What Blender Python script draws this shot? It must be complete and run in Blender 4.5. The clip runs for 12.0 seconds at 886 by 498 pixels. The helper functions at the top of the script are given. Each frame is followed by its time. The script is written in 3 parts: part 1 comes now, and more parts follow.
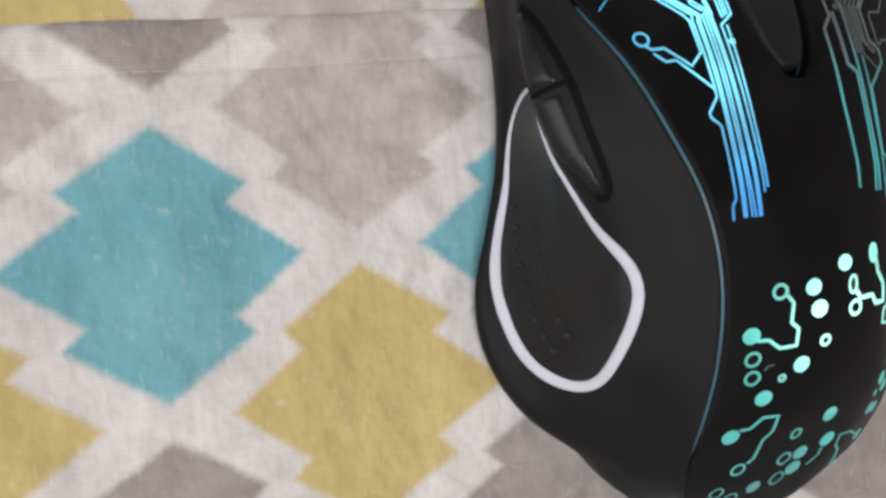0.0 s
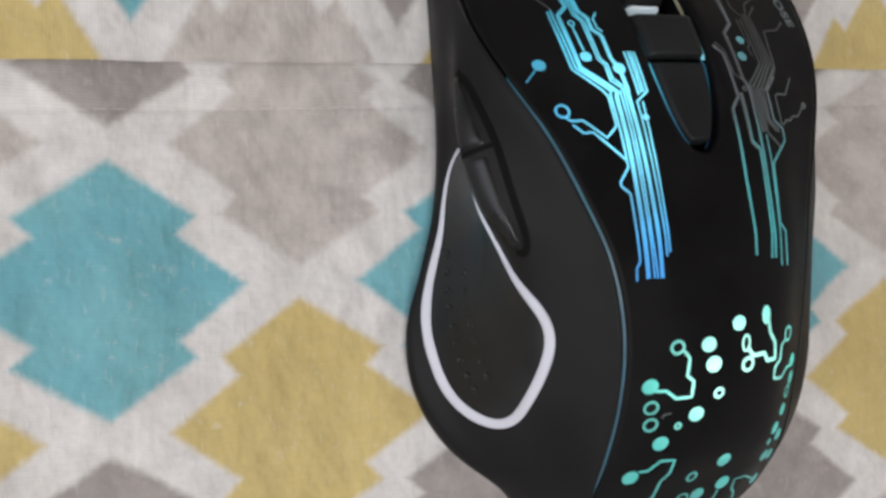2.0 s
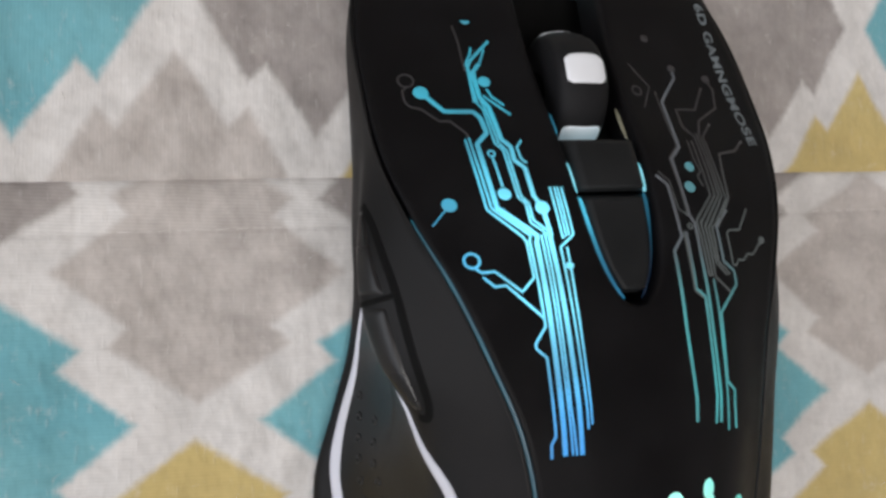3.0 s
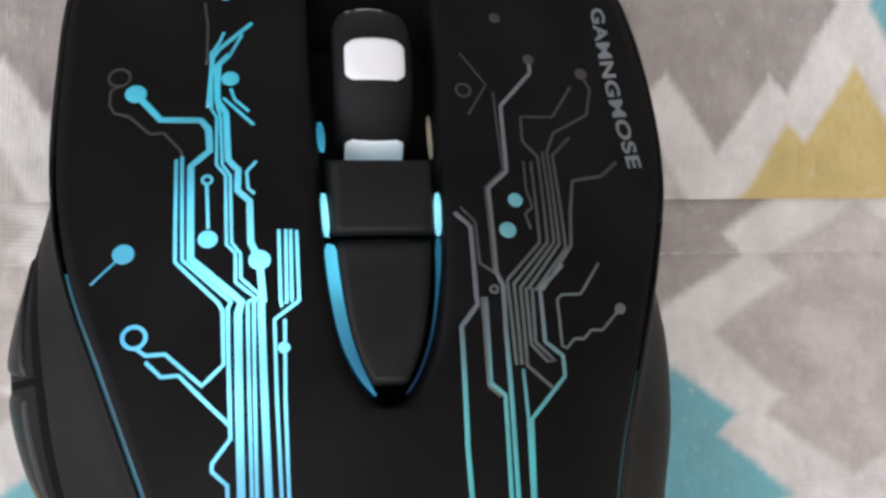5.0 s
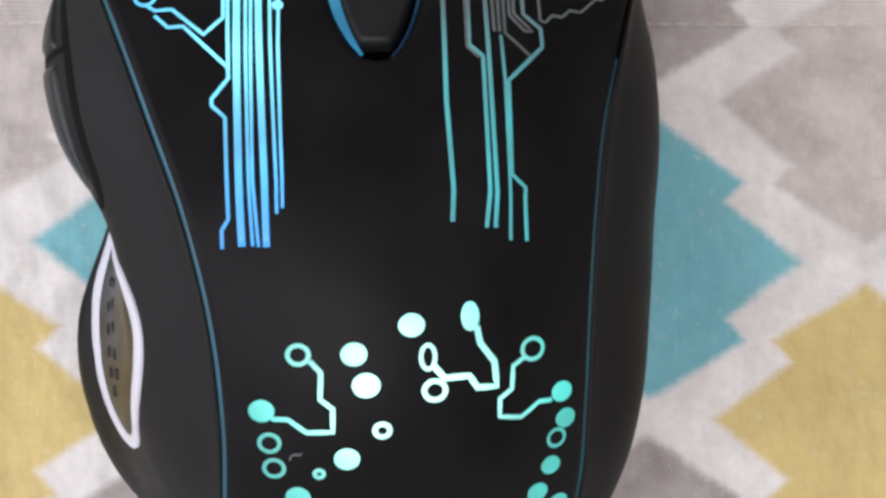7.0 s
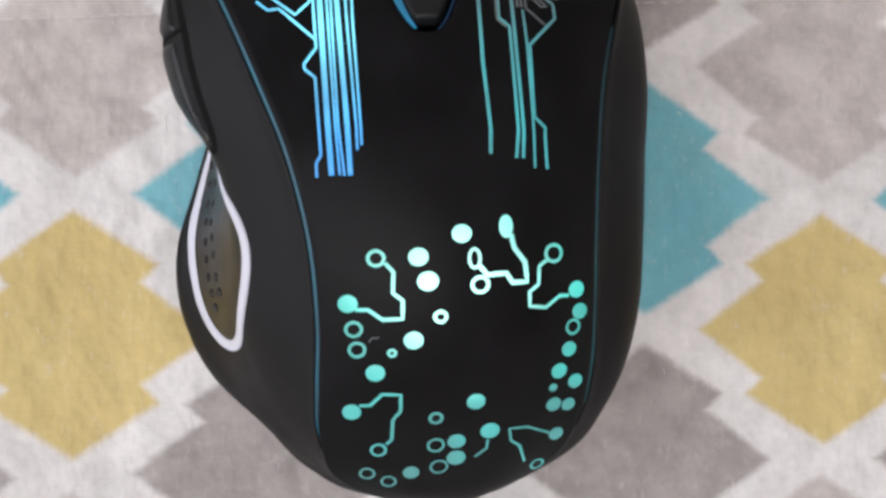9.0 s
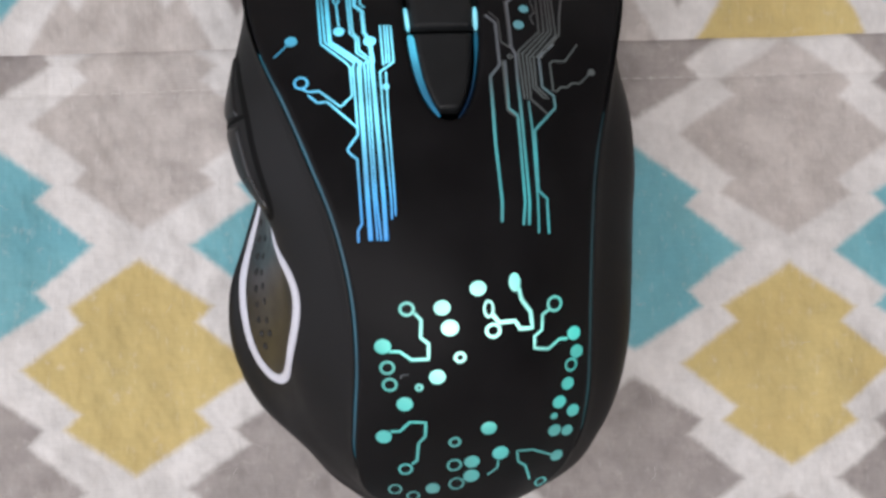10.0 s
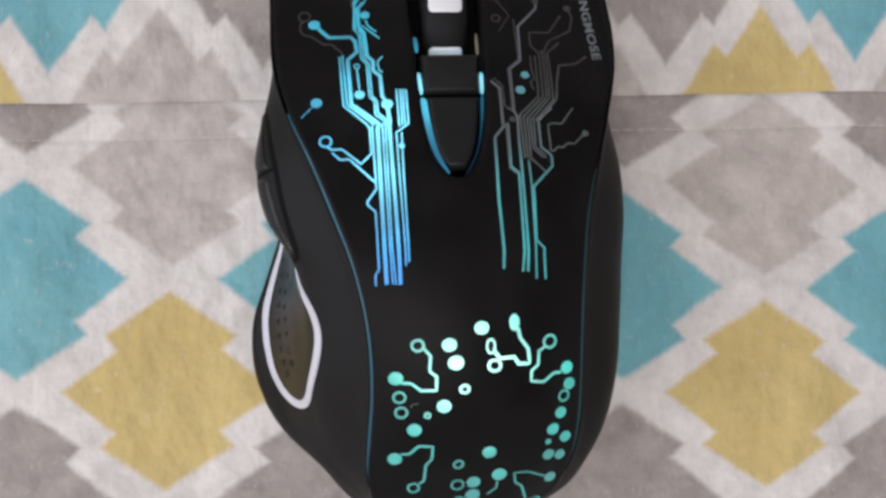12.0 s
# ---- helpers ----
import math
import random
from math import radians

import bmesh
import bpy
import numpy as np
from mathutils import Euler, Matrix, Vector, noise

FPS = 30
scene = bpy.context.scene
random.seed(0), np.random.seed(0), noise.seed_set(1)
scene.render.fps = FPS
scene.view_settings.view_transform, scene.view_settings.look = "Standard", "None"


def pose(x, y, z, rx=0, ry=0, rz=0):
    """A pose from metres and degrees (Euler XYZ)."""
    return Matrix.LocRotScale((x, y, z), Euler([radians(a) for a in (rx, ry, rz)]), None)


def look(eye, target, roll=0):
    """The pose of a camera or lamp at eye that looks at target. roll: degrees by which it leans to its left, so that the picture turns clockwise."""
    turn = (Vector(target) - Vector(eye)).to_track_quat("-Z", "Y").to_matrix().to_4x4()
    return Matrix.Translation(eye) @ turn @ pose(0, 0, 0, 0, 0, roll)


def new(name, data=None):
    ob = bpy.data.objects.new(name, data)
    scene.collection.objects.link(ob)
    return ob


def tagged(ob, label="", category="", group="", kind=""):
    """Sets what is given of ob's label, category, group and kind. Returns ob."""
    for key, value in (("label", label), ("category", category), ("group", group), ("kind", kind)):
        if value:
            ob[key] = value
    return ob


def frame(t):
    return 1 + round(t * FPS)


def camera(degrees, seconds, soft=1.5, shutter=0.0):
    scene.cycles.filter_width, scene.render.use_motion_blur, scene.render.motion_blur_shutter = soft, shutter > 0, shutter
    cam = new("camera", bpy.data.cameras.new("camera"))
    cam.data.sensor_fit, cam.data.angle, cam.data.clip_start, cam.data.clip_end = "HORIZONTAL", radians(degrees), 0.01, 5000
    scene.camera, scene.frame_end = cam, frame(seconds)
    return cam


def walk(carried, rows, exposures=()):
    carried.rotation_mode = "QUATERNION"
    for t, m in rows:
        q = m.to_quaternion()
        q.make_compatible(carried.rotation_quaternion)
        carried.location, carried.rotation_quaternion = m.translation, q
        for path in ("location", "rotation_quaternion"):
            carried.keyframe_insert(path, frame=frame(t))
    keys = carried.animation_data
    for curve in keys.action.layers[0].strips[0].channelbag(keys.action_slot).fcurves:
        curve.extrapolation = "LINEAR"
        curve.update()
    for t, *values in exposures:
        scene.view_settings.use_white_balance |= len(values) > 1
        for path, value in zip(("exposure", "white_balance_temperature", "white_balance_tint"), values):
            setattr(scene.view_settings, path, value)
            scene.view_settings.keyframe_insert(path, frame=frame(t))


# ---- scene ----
cam = camera(58.9, 12.0, soft=3.1)
PATH = [
    (0, (-0.02589, 0.00125, 0.13231), (-0.02003, 0.00125, 0.11319), 85.8),
    (0.5, (-0.03122, -0.00232, 0.14029), (-0.02503, -0.00193, 0.12128), 83.9),
    (1, (-0.02984, -0.00134, 0.13959), (-0.02353, -0.00101, 0.12061), 85.9),
    (1.5, (-0.02636, 0.00259, 0.14322), (-0.02002, 0.00271, 0.12425), 87.6),
    (2, (-0.02182, 0.00599, 0.14383), (-0.01533, 0.00629, 0.12491), 86.4),
    (2.5, (-0.01167, 0.01480, 0.14332), (-0.00524, 0.01524, 0.12439), 85.6),
    (3, (0.00027, 0.02678, 0.13635), (0.00618, 0.02751, 0.11726), 83.4),
    (3.2, (0.00499, 0.03003, 0.13505), (0.01088, 0.03108, 0.11597), 81.0),
    (4.8, (0.04649, 0.03797, 0.11663), (0.05014, 0.03866, 0.09697), 81.4),
    (5, (0.05270, 0.03659, 0.11333), (0.05601, 0.03712, 0.09361), 82.9),
    (5.5, (0.05569, 0.03280, 0.11573), (0.05801, 0.03316, 0.09586), 84.1),
    (6, (0.05885, 0.02564, 0.11599), (0.06075, 0.02602, 0.09608), 80.9),
    (6.5, (0.06234, 0.01404, 0.11699), (0.06404, 0.01424, 0.09706), 85.2),
    (7, (0.06255, 0.00226, 0.12009), (0.06406, 0.00243, 0.10015), 85.3),
    (7.5, (0.06102, -0.00819, 0.12467), (0.06247, -0.00806, 0.10472), 85.5),
    (7.7, (0.06116, -0.00877, 0.12673), (0.06280, -0.00897, 0.10680), 98.0),
    (9.3, (0.05104, -0.00689, 0.15122), (0.05274, -0.00653, 0.13129), 78.0),
    (9.5, (0.04951, -0.00580, 0.15632), (0.05107, -0.00527, 0.13638), 71.3),
    (10, (0.04919, -0.00196, 0.16614), (0.05085, -0.00145, 0.14622), 73.2),
    (10.5, (0.05277, 0.00265, 0.16931), (0.05448, 0.00322, 0.14939), 72.0),
    (11, (0.05006, 0.00224, 0.17200), (0.05181, 0.00281, 0.15209), 72.8),
    (11.5, (0.04812, 0.00216, 0.17548), (0.04957, 0.00279, 0.15554), 67.2),
    (12, (0.04544, 0.00422, 0.18154), (0.04722, 0.00492, 0.16163), 69.6),
]
walk(cam, [(t, look(eye, target, roll)) for t, eye, target, roll in PATH],
     exposures=[(0.0, 0.08, 6700, 7), (1.5, 0.02, 6600, 5), (3.0, 0.02, 6650, 5), (5.0, 0.32, 6600, 7), (7.5, 0.42, 6450, 9), (9.5, 0.24, 6500, 8),
                (12.0, 0.13, 6600, 9)])


# ---- world and light ----
world = bpy.data.worlds.new("world")
scene.world = world
world.use_nodes = True
wn = world.node_tree
sky = wn.nodes.new("ShaderNodeTexSky")
sky.sky_type, sky.sun_disc, sky.sun_elevation, sky.sun_rotation = "NISHITA", False, radians(42), radians(200)
wn.links.new(sky.outputs[0], wn.nodes["Background"].inputs[0])
wn.nodes["Background"].inputs[1].default_value = 0.12

# daylight of the sky through the window opening
key = bpy.data.lights.new("window_light", "AREA")
key.shape, key.size, key.size_y, key.energy = "RECTANGLE", 1.9, 1.35, 17.8
key.color = (0.985, 0.955, 1.0)
key_ob = new("window_light", key)
key_ob.matrix_world = look((-1.44, -0.1, 1.02), (0.0, -0.1, 0.62))

# unseen soft round lamp under the ceiling, added for even light from overhead
lamp = bpy.data.lights.new("added_ceiling_light", "AREA")
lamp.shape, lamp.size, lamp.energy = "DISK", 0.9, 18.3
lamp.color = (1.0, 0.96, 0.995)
lamp_ob = new("added_ceiling_light", lamp)
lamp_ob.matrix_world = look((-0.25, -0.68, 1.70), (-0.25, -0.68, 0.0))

# ---- helpers of this scene ----
MM = 0.001


def part(name, bm, material, parent, label="", smooth=True):
    """Links a bmesh as one mesh object under a thing or a part."""
    me = bpy.data.meshes.new(name)
    bm.normal_update()
    bm.to_mesh(me)
    bm.free()
    me.materials.append(material)
    if smooth:
        for p in me.polygons:
            p.use_smooth = True
    ob = new(name, me)
    if parent is not None:
        ob.parent = parent
    return tagged(ob, label=label)


def box(bm, x0, x1, y0, y1, z0, z1):
    vs = [bm.verts.new((x, y, z)) for z in (z0, z1) for y in (y0, y1) for x in (x0, x1)]
    for f in ((0, 2, 3, 1), (4, 5, 7, 6), (0, 1, 5, 4), (2, 6, 7, 3), (0, 4, 6, 2), (1, 3, 7, 5)):
        bm.faces.new([vs[i] for i in f])


def boxes(*sizes):
    bm = bmesh.new()
    for size in sizes:
        box(bm, *size)
    return bm


class Nodes:
    """Short hand for building a node material."""

    def __init__(self, name):
        self.mat = bpy.data.materials.new(name)
        self.mat.use_nodes = True
        self.tree = self.mat.node_tree
        self.bsdf = self.tree.nodes["Principled BSDF"]
        self.co = self.tree.nodes.new("ShaderNodeTexCoord").outputs["Object"]

    def plug(self, socket, value):
        if isinstance(value, (int, float, tuple)):
            socket.default_value = value
        else:
            self.tree.links.new(value, socket)

    def math(self, op, a, b=0.0, c=0.0):
        n = self.tree.nodes.new("ShaderNodeMath")
        n.operation = op
        for s, v in zip(n.inputs, (a, b, c)):
            self.plug(s, v)
        return n.outputs[0]

    def vec(self, op, a, b=(0, 0, 0)):
        n = self.tree.nodes.new("ShaderNodeVectorMath")
        n.operation = op
        self.plug(n.inputs[0], a)
        self.plug(n.inputs[1], b)
        return n.outputs[0]

    def noise(self, scale, detail=2.0, rough=0.5, co=None, color=False):
        n = self.tree.nodes.new("ShaderNodeTexNoise")
        n.inputs["Scale"].default_value, n.inputs["Detail"].default_value, n.inputs["Roughness"].default_value = scale, detail, rough
        self.plug(n.inputs["Vector"], self.co if co is None else co)
        return n.outputs[1 if color else 0]

    def ramp(self, v, a, b, lo=0.0, hi=1.0, kind="SMOOTHSTEP"):
        n = self.tree.nodes.new("ShaderNodeMapRange")
        n.interpolation_type = kind
        for s, x in zip(n.inputs, (v, a, b, lo, hi)):
            self.plug(s, x)
        return n.outputs[0]

    def mix(self, f, a, b, mode="MIX"):
        n = self.tree.nodes.new("ShaderNodeMix")
        n.data_type, n.blend_type = "RGBA", mode
        self.plug(n.inputs[0], f)
        for s, v in ((n.inputs[6], a), (n.inputs[7], b)):
            self.plug(s, (*v, 1) if isinstance(v, tuple) else v)
        return n.outputs[2]

    def bump(self, height, distance, strength=1.0):
        n = self.tree.nodes.new("ShaderNodeBump")
        n.inputs["Distance"].default_value, n.inputs["Strength"].default_value = distance, strength
        self.plug(n.inputs["Height"], height)
        self.plug(self.bsdf.inputs["Normal"], n.outputs[0])


def plastic(name, color, rough, spec=0.35, grain=9000, relief=0.00002, wear=0.08):
    """Moulded plastic: fine grain, faint smudges that vary the gloss."""
    n = Nodes(name)
    smudge = n.noise(70, 4, 0.6)
    n.plug(n.bsdf.inputs["Base Color"], n.mix(n.ramp(smudge, 0.35, 0.75), tuple(c * 0.85 for c in color), tuple(c * 1.25 + 0.002 for c in color)))
    n.plug(n.bsdf.inputs["Roughness"], n.ramp(smudge, 0.3, 0.75, rough - wear, rough + wear))
    n.bsdf.inputs["Specular IOR Level"].default_value = spec
    n.bump(n.noise(grain, 2), relief, 0.6)
    return n.mat


def glowing(name, near, far, v0, v1, strength, base=(0.6, 0.62, 0.65), hot=None, core=(0.5, 0.9, 1.0)):
    """Translucent print over coloured lamps: the hue drifts along the mouse."""
    n = Nodes(name)
    sep = n.tree.nodes.new("ShaderNodeSeparateXYZ")
    n.plug(sep.inputs[0], n.co)
    f = n.ramp(n.math("ADD", sep.outputs[1], n.math("MULTIPLY", n.math("SUBTRACT", n.noise(60, 1), 0.5), 0.02)), v0 * MM, v1 * MM)
    hue = n.mix(f, near, far)
    power = n.ramp(n.noise(110, 1), 0.3, 0.7, strength * 0.7, strength * 1.2)
    if hot:
        # brightest right over the lamp inside
        gone = n.tree.nodes.new("ShaderNodeVectorMath")
        gone.operation = "LENGTH"
        n.plug(gone.inputs[0], n.vec("MULTIPLY", n.vec("SUBTRACT", n.co, (hot[0] * MM, hot[1] * MM, 0)), (1, hot[3], 0)))
        over = n.ramp(gone.outputs["Value"], hot[2] * MM, hot[2] * 0.15 * MM)
        hue = n.mix(n.math("MULTIPLY", over, 0.85), hue, core)
        power = n.math("MULTIPLY", power, n.math("MULTIPLY_ADD", over, 0.75, 0.7))
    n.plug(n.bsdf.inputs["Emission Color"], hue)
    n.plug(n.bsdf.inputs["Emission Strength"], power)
    n.plug(n.bsdf.inputs["Base Color"], (*base, 1))
    n.bsdf.inputs["Roughness"].default_value = 0.4
    return n.mat


def cloth_material(name, upper):
    """Printed cotton: stepped diamonds in two staggered lattices over off-white, with ribbed weave and slubs."""
    n = Nodes(name)
    mm = n.vec("MULTIPLY", n.co, (1000, 1000, 1000))
    soft = n.vec("MULTIPLY", n.vec("SUBTRACT", n.noise(0.07, 2, co=mm, color=True), (0.5, 0.5, 0.5)), (1.5, 1.5, 0))
    fray = n.vec("MULTIPLY", n.vec("SUBTRACT", n.noise(0.8, 3, co=mm, color=True), (0.5, 0.5, 0.5)), (0.95, 0.95, 0))
    p = n.vec("ADD", n.vec("ADD", mm, soft), fray)
    sep = n.tree.nodes.new("ShaderNodeSeparateXYZ")
    n.plug(sep.inputs[0], p)
    x, y = sep.outputs[0], sep.outputs[1]
    raw = n.tree.nodes.new("ShaderNodeSeparateXYZ")
    n.plug(raw.inputs[0], mm)
    if upper:
        # the upper panel is sewn on a quarter turn round
        across = n.math("SUBTRACT", n.math("SUBTRACT", y, 40.0), n.math("MULTIPLY", x, 0.052))
        along = n.math("DIVIDE", n.math("SUBTRACT", x, 139.0), 0.948)
        px, py = across, n.math("SUBTRACT", along, 22.4)
        rib_axis, run_axis = raw.outputs[0], raw.outputs[1]
    else:
        pull = n.ramp(x, 0.0, -32.0, kind="LINEAR")
        px = n.math("SUBTRACT", x, n.math("MULTIPLY", pull, 2.7))
        py = n.math("ADD", y, n.math("MULTIPLY", pull, 0.9))
        rib_axis, run_axis = raw.outputs[1], raw.outputs[0]

    def lattice(x0, y0):
        a = n.math("ABSOLUTE", n.math("WRAP", n.math("SUBTRACT", px, x0), 35.0, -35.0))
        b0 = n.math("SUBTRACT", py, y0)
        b = n.math("ABSOLUTE", n.math("WRAP", b0, 25.2, -25.2))
        row = n.math("FLOORED_MODULO", n.math("FLOOR", n.math("DIVIDE", n.math("ADD", b0, 25.2), 50.4)), 2.0)
        wide = n.math("SUBTRACT", 18.2, n.math("MULTIPLY_ADD", a, 0.738, b))
        tall = n.math("SUBTRACT", 22.2, n.math("MULTIPLY_ADD", a, 0.636, b))
        step = n.math("SUBTRACT", 2.6, n.math("SUBTRACT", a, b))
        inside = n.math("MAXIMUM", wide, n.math("MINIMUM", tall, step))
        return n.ramp(inside, -1.2, 1.2), row

    wash = n.noise(0.05, 3, 0.6, co=mm)
    blot = n.noise(0.16, 4, 0.65, co=mm)
    white = n.mix(n.ramp(blot, 0.3, 0.7), (0.68, 0.66, 0.645), (0.61, 0.59, 0.575))
    stone = n.mix(n.ramp(blot, 0.32, 0.7), (0.515, 0.475, 0.45), (0.43, 0.393, 0.37))
    slate = n.mix(n.ramp(blot, 0.3, 0.7), (0.37, 0.34, 0.325), (0.30, 0.272, 0.262))
    ochre = n.mix(n.ramp(wash, 0.3, 0.7), (0.585, 0.468, 0.208), (0.515, 0.402, 0.172))
    teal = n.mix(n.ramp(wash, 0.3, 0.7), (0.20, 0.45, 0.50), (0.145, 0.365, 0.425))
    ma, ra = lattice(0.0, -22.4)
    mb, rb = lattice(35.0, 2.8)
    col = n.mix(ma, white, n.mix(ra, ochre, stone))
    col = n.mix(mb, col, n.mix(rb, teal, slate))
    # weave: ribs, slubs along the yarn, cross threads
    yarn = n.tree.nodes.new("ShaderNodeCombineXYZ")
    n.plug(yarn.inputs[0], n.math("MULTIPLY", run_axis, 0.16))
    n.plug(yarn.inputs[1], n.math("MULTIPLY", rib_axis, 2.1))
    slub = n.noise(1.0, 3, 0.55, co=yarn.outputs[0])
    wob = n.math("MULTIPLY", n.noise(0.25, 2, co=mm), 5.0)
    rib = n.math("SINE", n.math("ADD", n.math("MULTIPLY", rib_axis, 11.0), wob))
    thread = n.math("SINE", n.math("MULTIPLY", run_axis, 15.0))
    fuzz = n.noise(2.6, 3, 0.7, co=mm)
    lint = n.ramp(n.noise(0.3, 5, 0.7, co=mm), 0.58, 0.74)
    # the doubled hem beside the seam shows its threads most
    from_seam = n.math("SUBTRACT", n.math("SUBTRACT", raw.outputs[1], 43.2), n.math("MULTIPLY", raw.outputs[0], 0.052))
    hem = n.math("MULTIPLY", n.ramp(from_seam, -9.2, -8.2), n.ramp(from_seam, 0.4, -0.4))
    rib_depth = n.math("MULTIPLY_ADD", hem, 0.03, 0.03 if upper else 0.024)
    shade = n.math("ADD", n.math("MULTIPLY_ADD", rib, rib_depth, 0.955), n.math("MULTIPLY", n.math("SUBTRACT", slub, 0.5), 0.12))
    shade = n.math("ADD", shade, n.math("MULTIPLY", n.math("SUBTRACT", fuzz, 0.5), 0.05))
    # brushed nap, laid in different directions by use
    nap = n.math("MULTIPLY", n.math("SUBTRACT", n.noise(0.1, 4, 0.62, co=mm), 0.5), 0.5)
    stroke = n.math("MULTIPLY", n.math("SUBTRACT", n.noise(0.42, 3, 0.6, co=n.vec("MULTIPLY", mm, (1.0, 0.55, 1.0))), 0.5), 0.24)
    shade = n.math("ADD", shade, n.math("ADD", nap, stroke))
    # old stains, rubbed patches and, last, one broad darker area: place, reach, strength
    for sx, sy, reach, change in ((17.7, 28.9, 6.5, -0.2), (24.5, 33.5, 5.0, 0.14), (7.0, 48.0, 7.0, 0.09), (18.0, 56.6, 8.0, -0.13), (12.0, 66.0, 7.0, 0.1), (8.0, 20.0, 7.0, -0.07), (16.0, 42.0, 24.0, -0.09)):
        away = n.tree.nodes.new("ShaderNodeVectorMath")
        away.operation = "LENGTH"
        n.plug(away.inputs[0], n.vec("MULTIPLY", n.vec("SUBTRACT", n.vec("ADD", mm, n.vec("MULTIPLY", n.vec("SUBTRACT", n.noise(0.22, 3, co=mm, color=True), (0.5, 0.5, 0.5)), (9, 9, 0))), (sx, sy, 0)), (1, 1, 0)))
        shade = n.math("ADD", shade, n.ramp(away.outputs["Value"], reach, 0.0, 0.0, change))
    grey = n.tree.nodes.new("ShaderNodeCombineColor")
    for s in grey.inputs:
        n.plug(s, shade)
    col = n.mix(1.0, col, grey.outputs[0], "MULTIPLY")
    col = n.mix(n.math("MULTIPLY", lint, 0.30), col, (0.68, 0.64, 0.61))
    # short wisps of raised fibre across the ribs
    wisp = n.tree.nodes.new("ShaderNodeCombineXYZ")
    n.plug(wisp.inputs[0], n.math("MULTIPLY", raw.outputs[0], 0.95))
    n.plug(wisp.inputs[1], n.math("MULTIPLY_ADD", raw.outputs[1], 0.26, n.math("MULTIPLY", raw.outputs[0], 0.12)))
    tuft = n.ramp(n.noise(1.0, 2, 0.5, co=wisp.outputs[0]), 0.60, 0.74)
    col = n.mix(n.math("MULTIPLY", tuft, 0.14), col, (0.70, 0.69, 0.67))
    n.plug(n.bsdf.inputs["Base Color"], col)
    n.bsdf.inputs["Roughness"].default_value = 0.92
    n.bsdf.inputs["Specular IOR Level"].default_value = 0.15
    n.bsdf.inputs["Sheen Weight"].default_value = 0.12
    h = n.math("ADD", n.math("MULTIPLY", rib, 0.016), n.math("MULTIPLY_ADD", slub, 0.08, n.math("MULTIPLY", tuft, 0.15)))
    h = n.math("ADD", h, n.math("MULTIPLY_ADD", thread, 0.006, n.math("MULTIPLY", fuzz, 0.04)))
    puff = n.noise(0.2, 2.5, 0.45, co=n.vec("MULTIPLY", mm, (1.0, 0.7, 1.0)))
    n.bump(n.math("MULTIPLY_ADD", puff, 3.4, h), 0.0006, 0.45)
    return n.mat


def paint(name, color, rough=0.7):
    n = Nodes(name)
    n.plug(n.bsdf.inputs["Base Color"], n.mix(n.noise(3, 4), tuple(c * 0.94 for c in color), color))
    n.bsdf.inputs["Roughness"].default_value = rough
    n.bump(n.noise(180, 3), 0.0006, 0.3)
    return n.mat


shell_black = plastic("matt_black_shell", (0.0042, 0.0039, 0.0046), 0.52, 0.115)
side_black = plastic("soft_black_side", (0.0055, 0.0052, 0.0057), 0.55, 0.19)
key_black = plastic("key_black", (0.011, 0.012, 0.013), 0.5, 0.2)
gloss_black = plastic("gloss_black", (0.007, 0.007, 0.008), 0.34, 0.36, relief=0.00001)
rubber = plastic("grip_rubber", (0.007, 0.007, 0.008), 0.36, 0.34, grain=2500, relief=0.00006)
hollow_black = plastic("gap_black", (0.003, 0.003, 0.003), 0.7, 0.08)
lit_blue = glowing("lit_trace", (0.02, 0.36, 0.95), (0.005, 0.46, 0.66), -5, 50, 1.0, (0.06, 0.08, 0.1), (-12, 22, 19, 0.7), (0.22, 0.80, 1.0))
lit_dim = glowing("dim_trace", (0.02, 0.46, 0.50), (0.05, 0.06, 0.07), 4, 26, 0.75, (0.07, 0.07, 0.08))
lit_pad = glowing("lit_dots", (0.03, 0.40, 0.40), (0.02, 0.68, 0.60), -52, -20, 1.0, (0.08, 0.1, 0.1), (3, -22, 20, 1.0), (0.55, 1.0, 0.92))
lit_seam = glowing("lit_gap", (0.01, 0.16, 0.24), (0.01, 0.20, 0.30), -40, 30, 0.4, (0.03, 0.03, 0.04))
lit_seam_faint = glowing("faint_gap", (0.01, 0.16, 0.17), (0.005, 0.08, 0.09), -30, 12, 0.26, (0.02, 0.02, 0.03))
lit_loop = glowing("lit_loop", (0.62, 0.66, 0.95), (0.55, 0.66, 0.95), -30, 18, 0.12, (0.47, 0.465, 0.50))
lit_well = glowing("lit_well", (0.02, 0.32, 0.62), (0.02, 0.42, 0.70), 14, 44, 0.7, (0.05, 0.06, 0.08), (0, 32, 15, 1.0), (0.12, 0.72, 1.0))
lit_spot = glowing("lit_lamp", (0.10, 0.62, 0.85), (0.10, 0.62, 0.85), 30, 37, 1.4, (0.1, 0.1, 0.1), (0, 34, 9, 1.6), (0.65, 1.0, 1.0))
lit_rim = glowing("lit_rim", (0.0, 0.02, 0.06), (0.01, 0.20, 0.34), 18, 32, 0.6, (0.02, 0.02, 0.03))
lit_wheel = glowing("lit_window", (0.5, 0.72, 0.85), (0.62, 0.64, 0.70), 42, 50, 0.28, (0.6, 0.6, 0.63))
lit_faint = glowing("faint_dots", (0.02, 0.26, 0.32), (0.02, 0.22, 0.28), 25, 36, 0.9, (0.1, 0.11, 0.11))
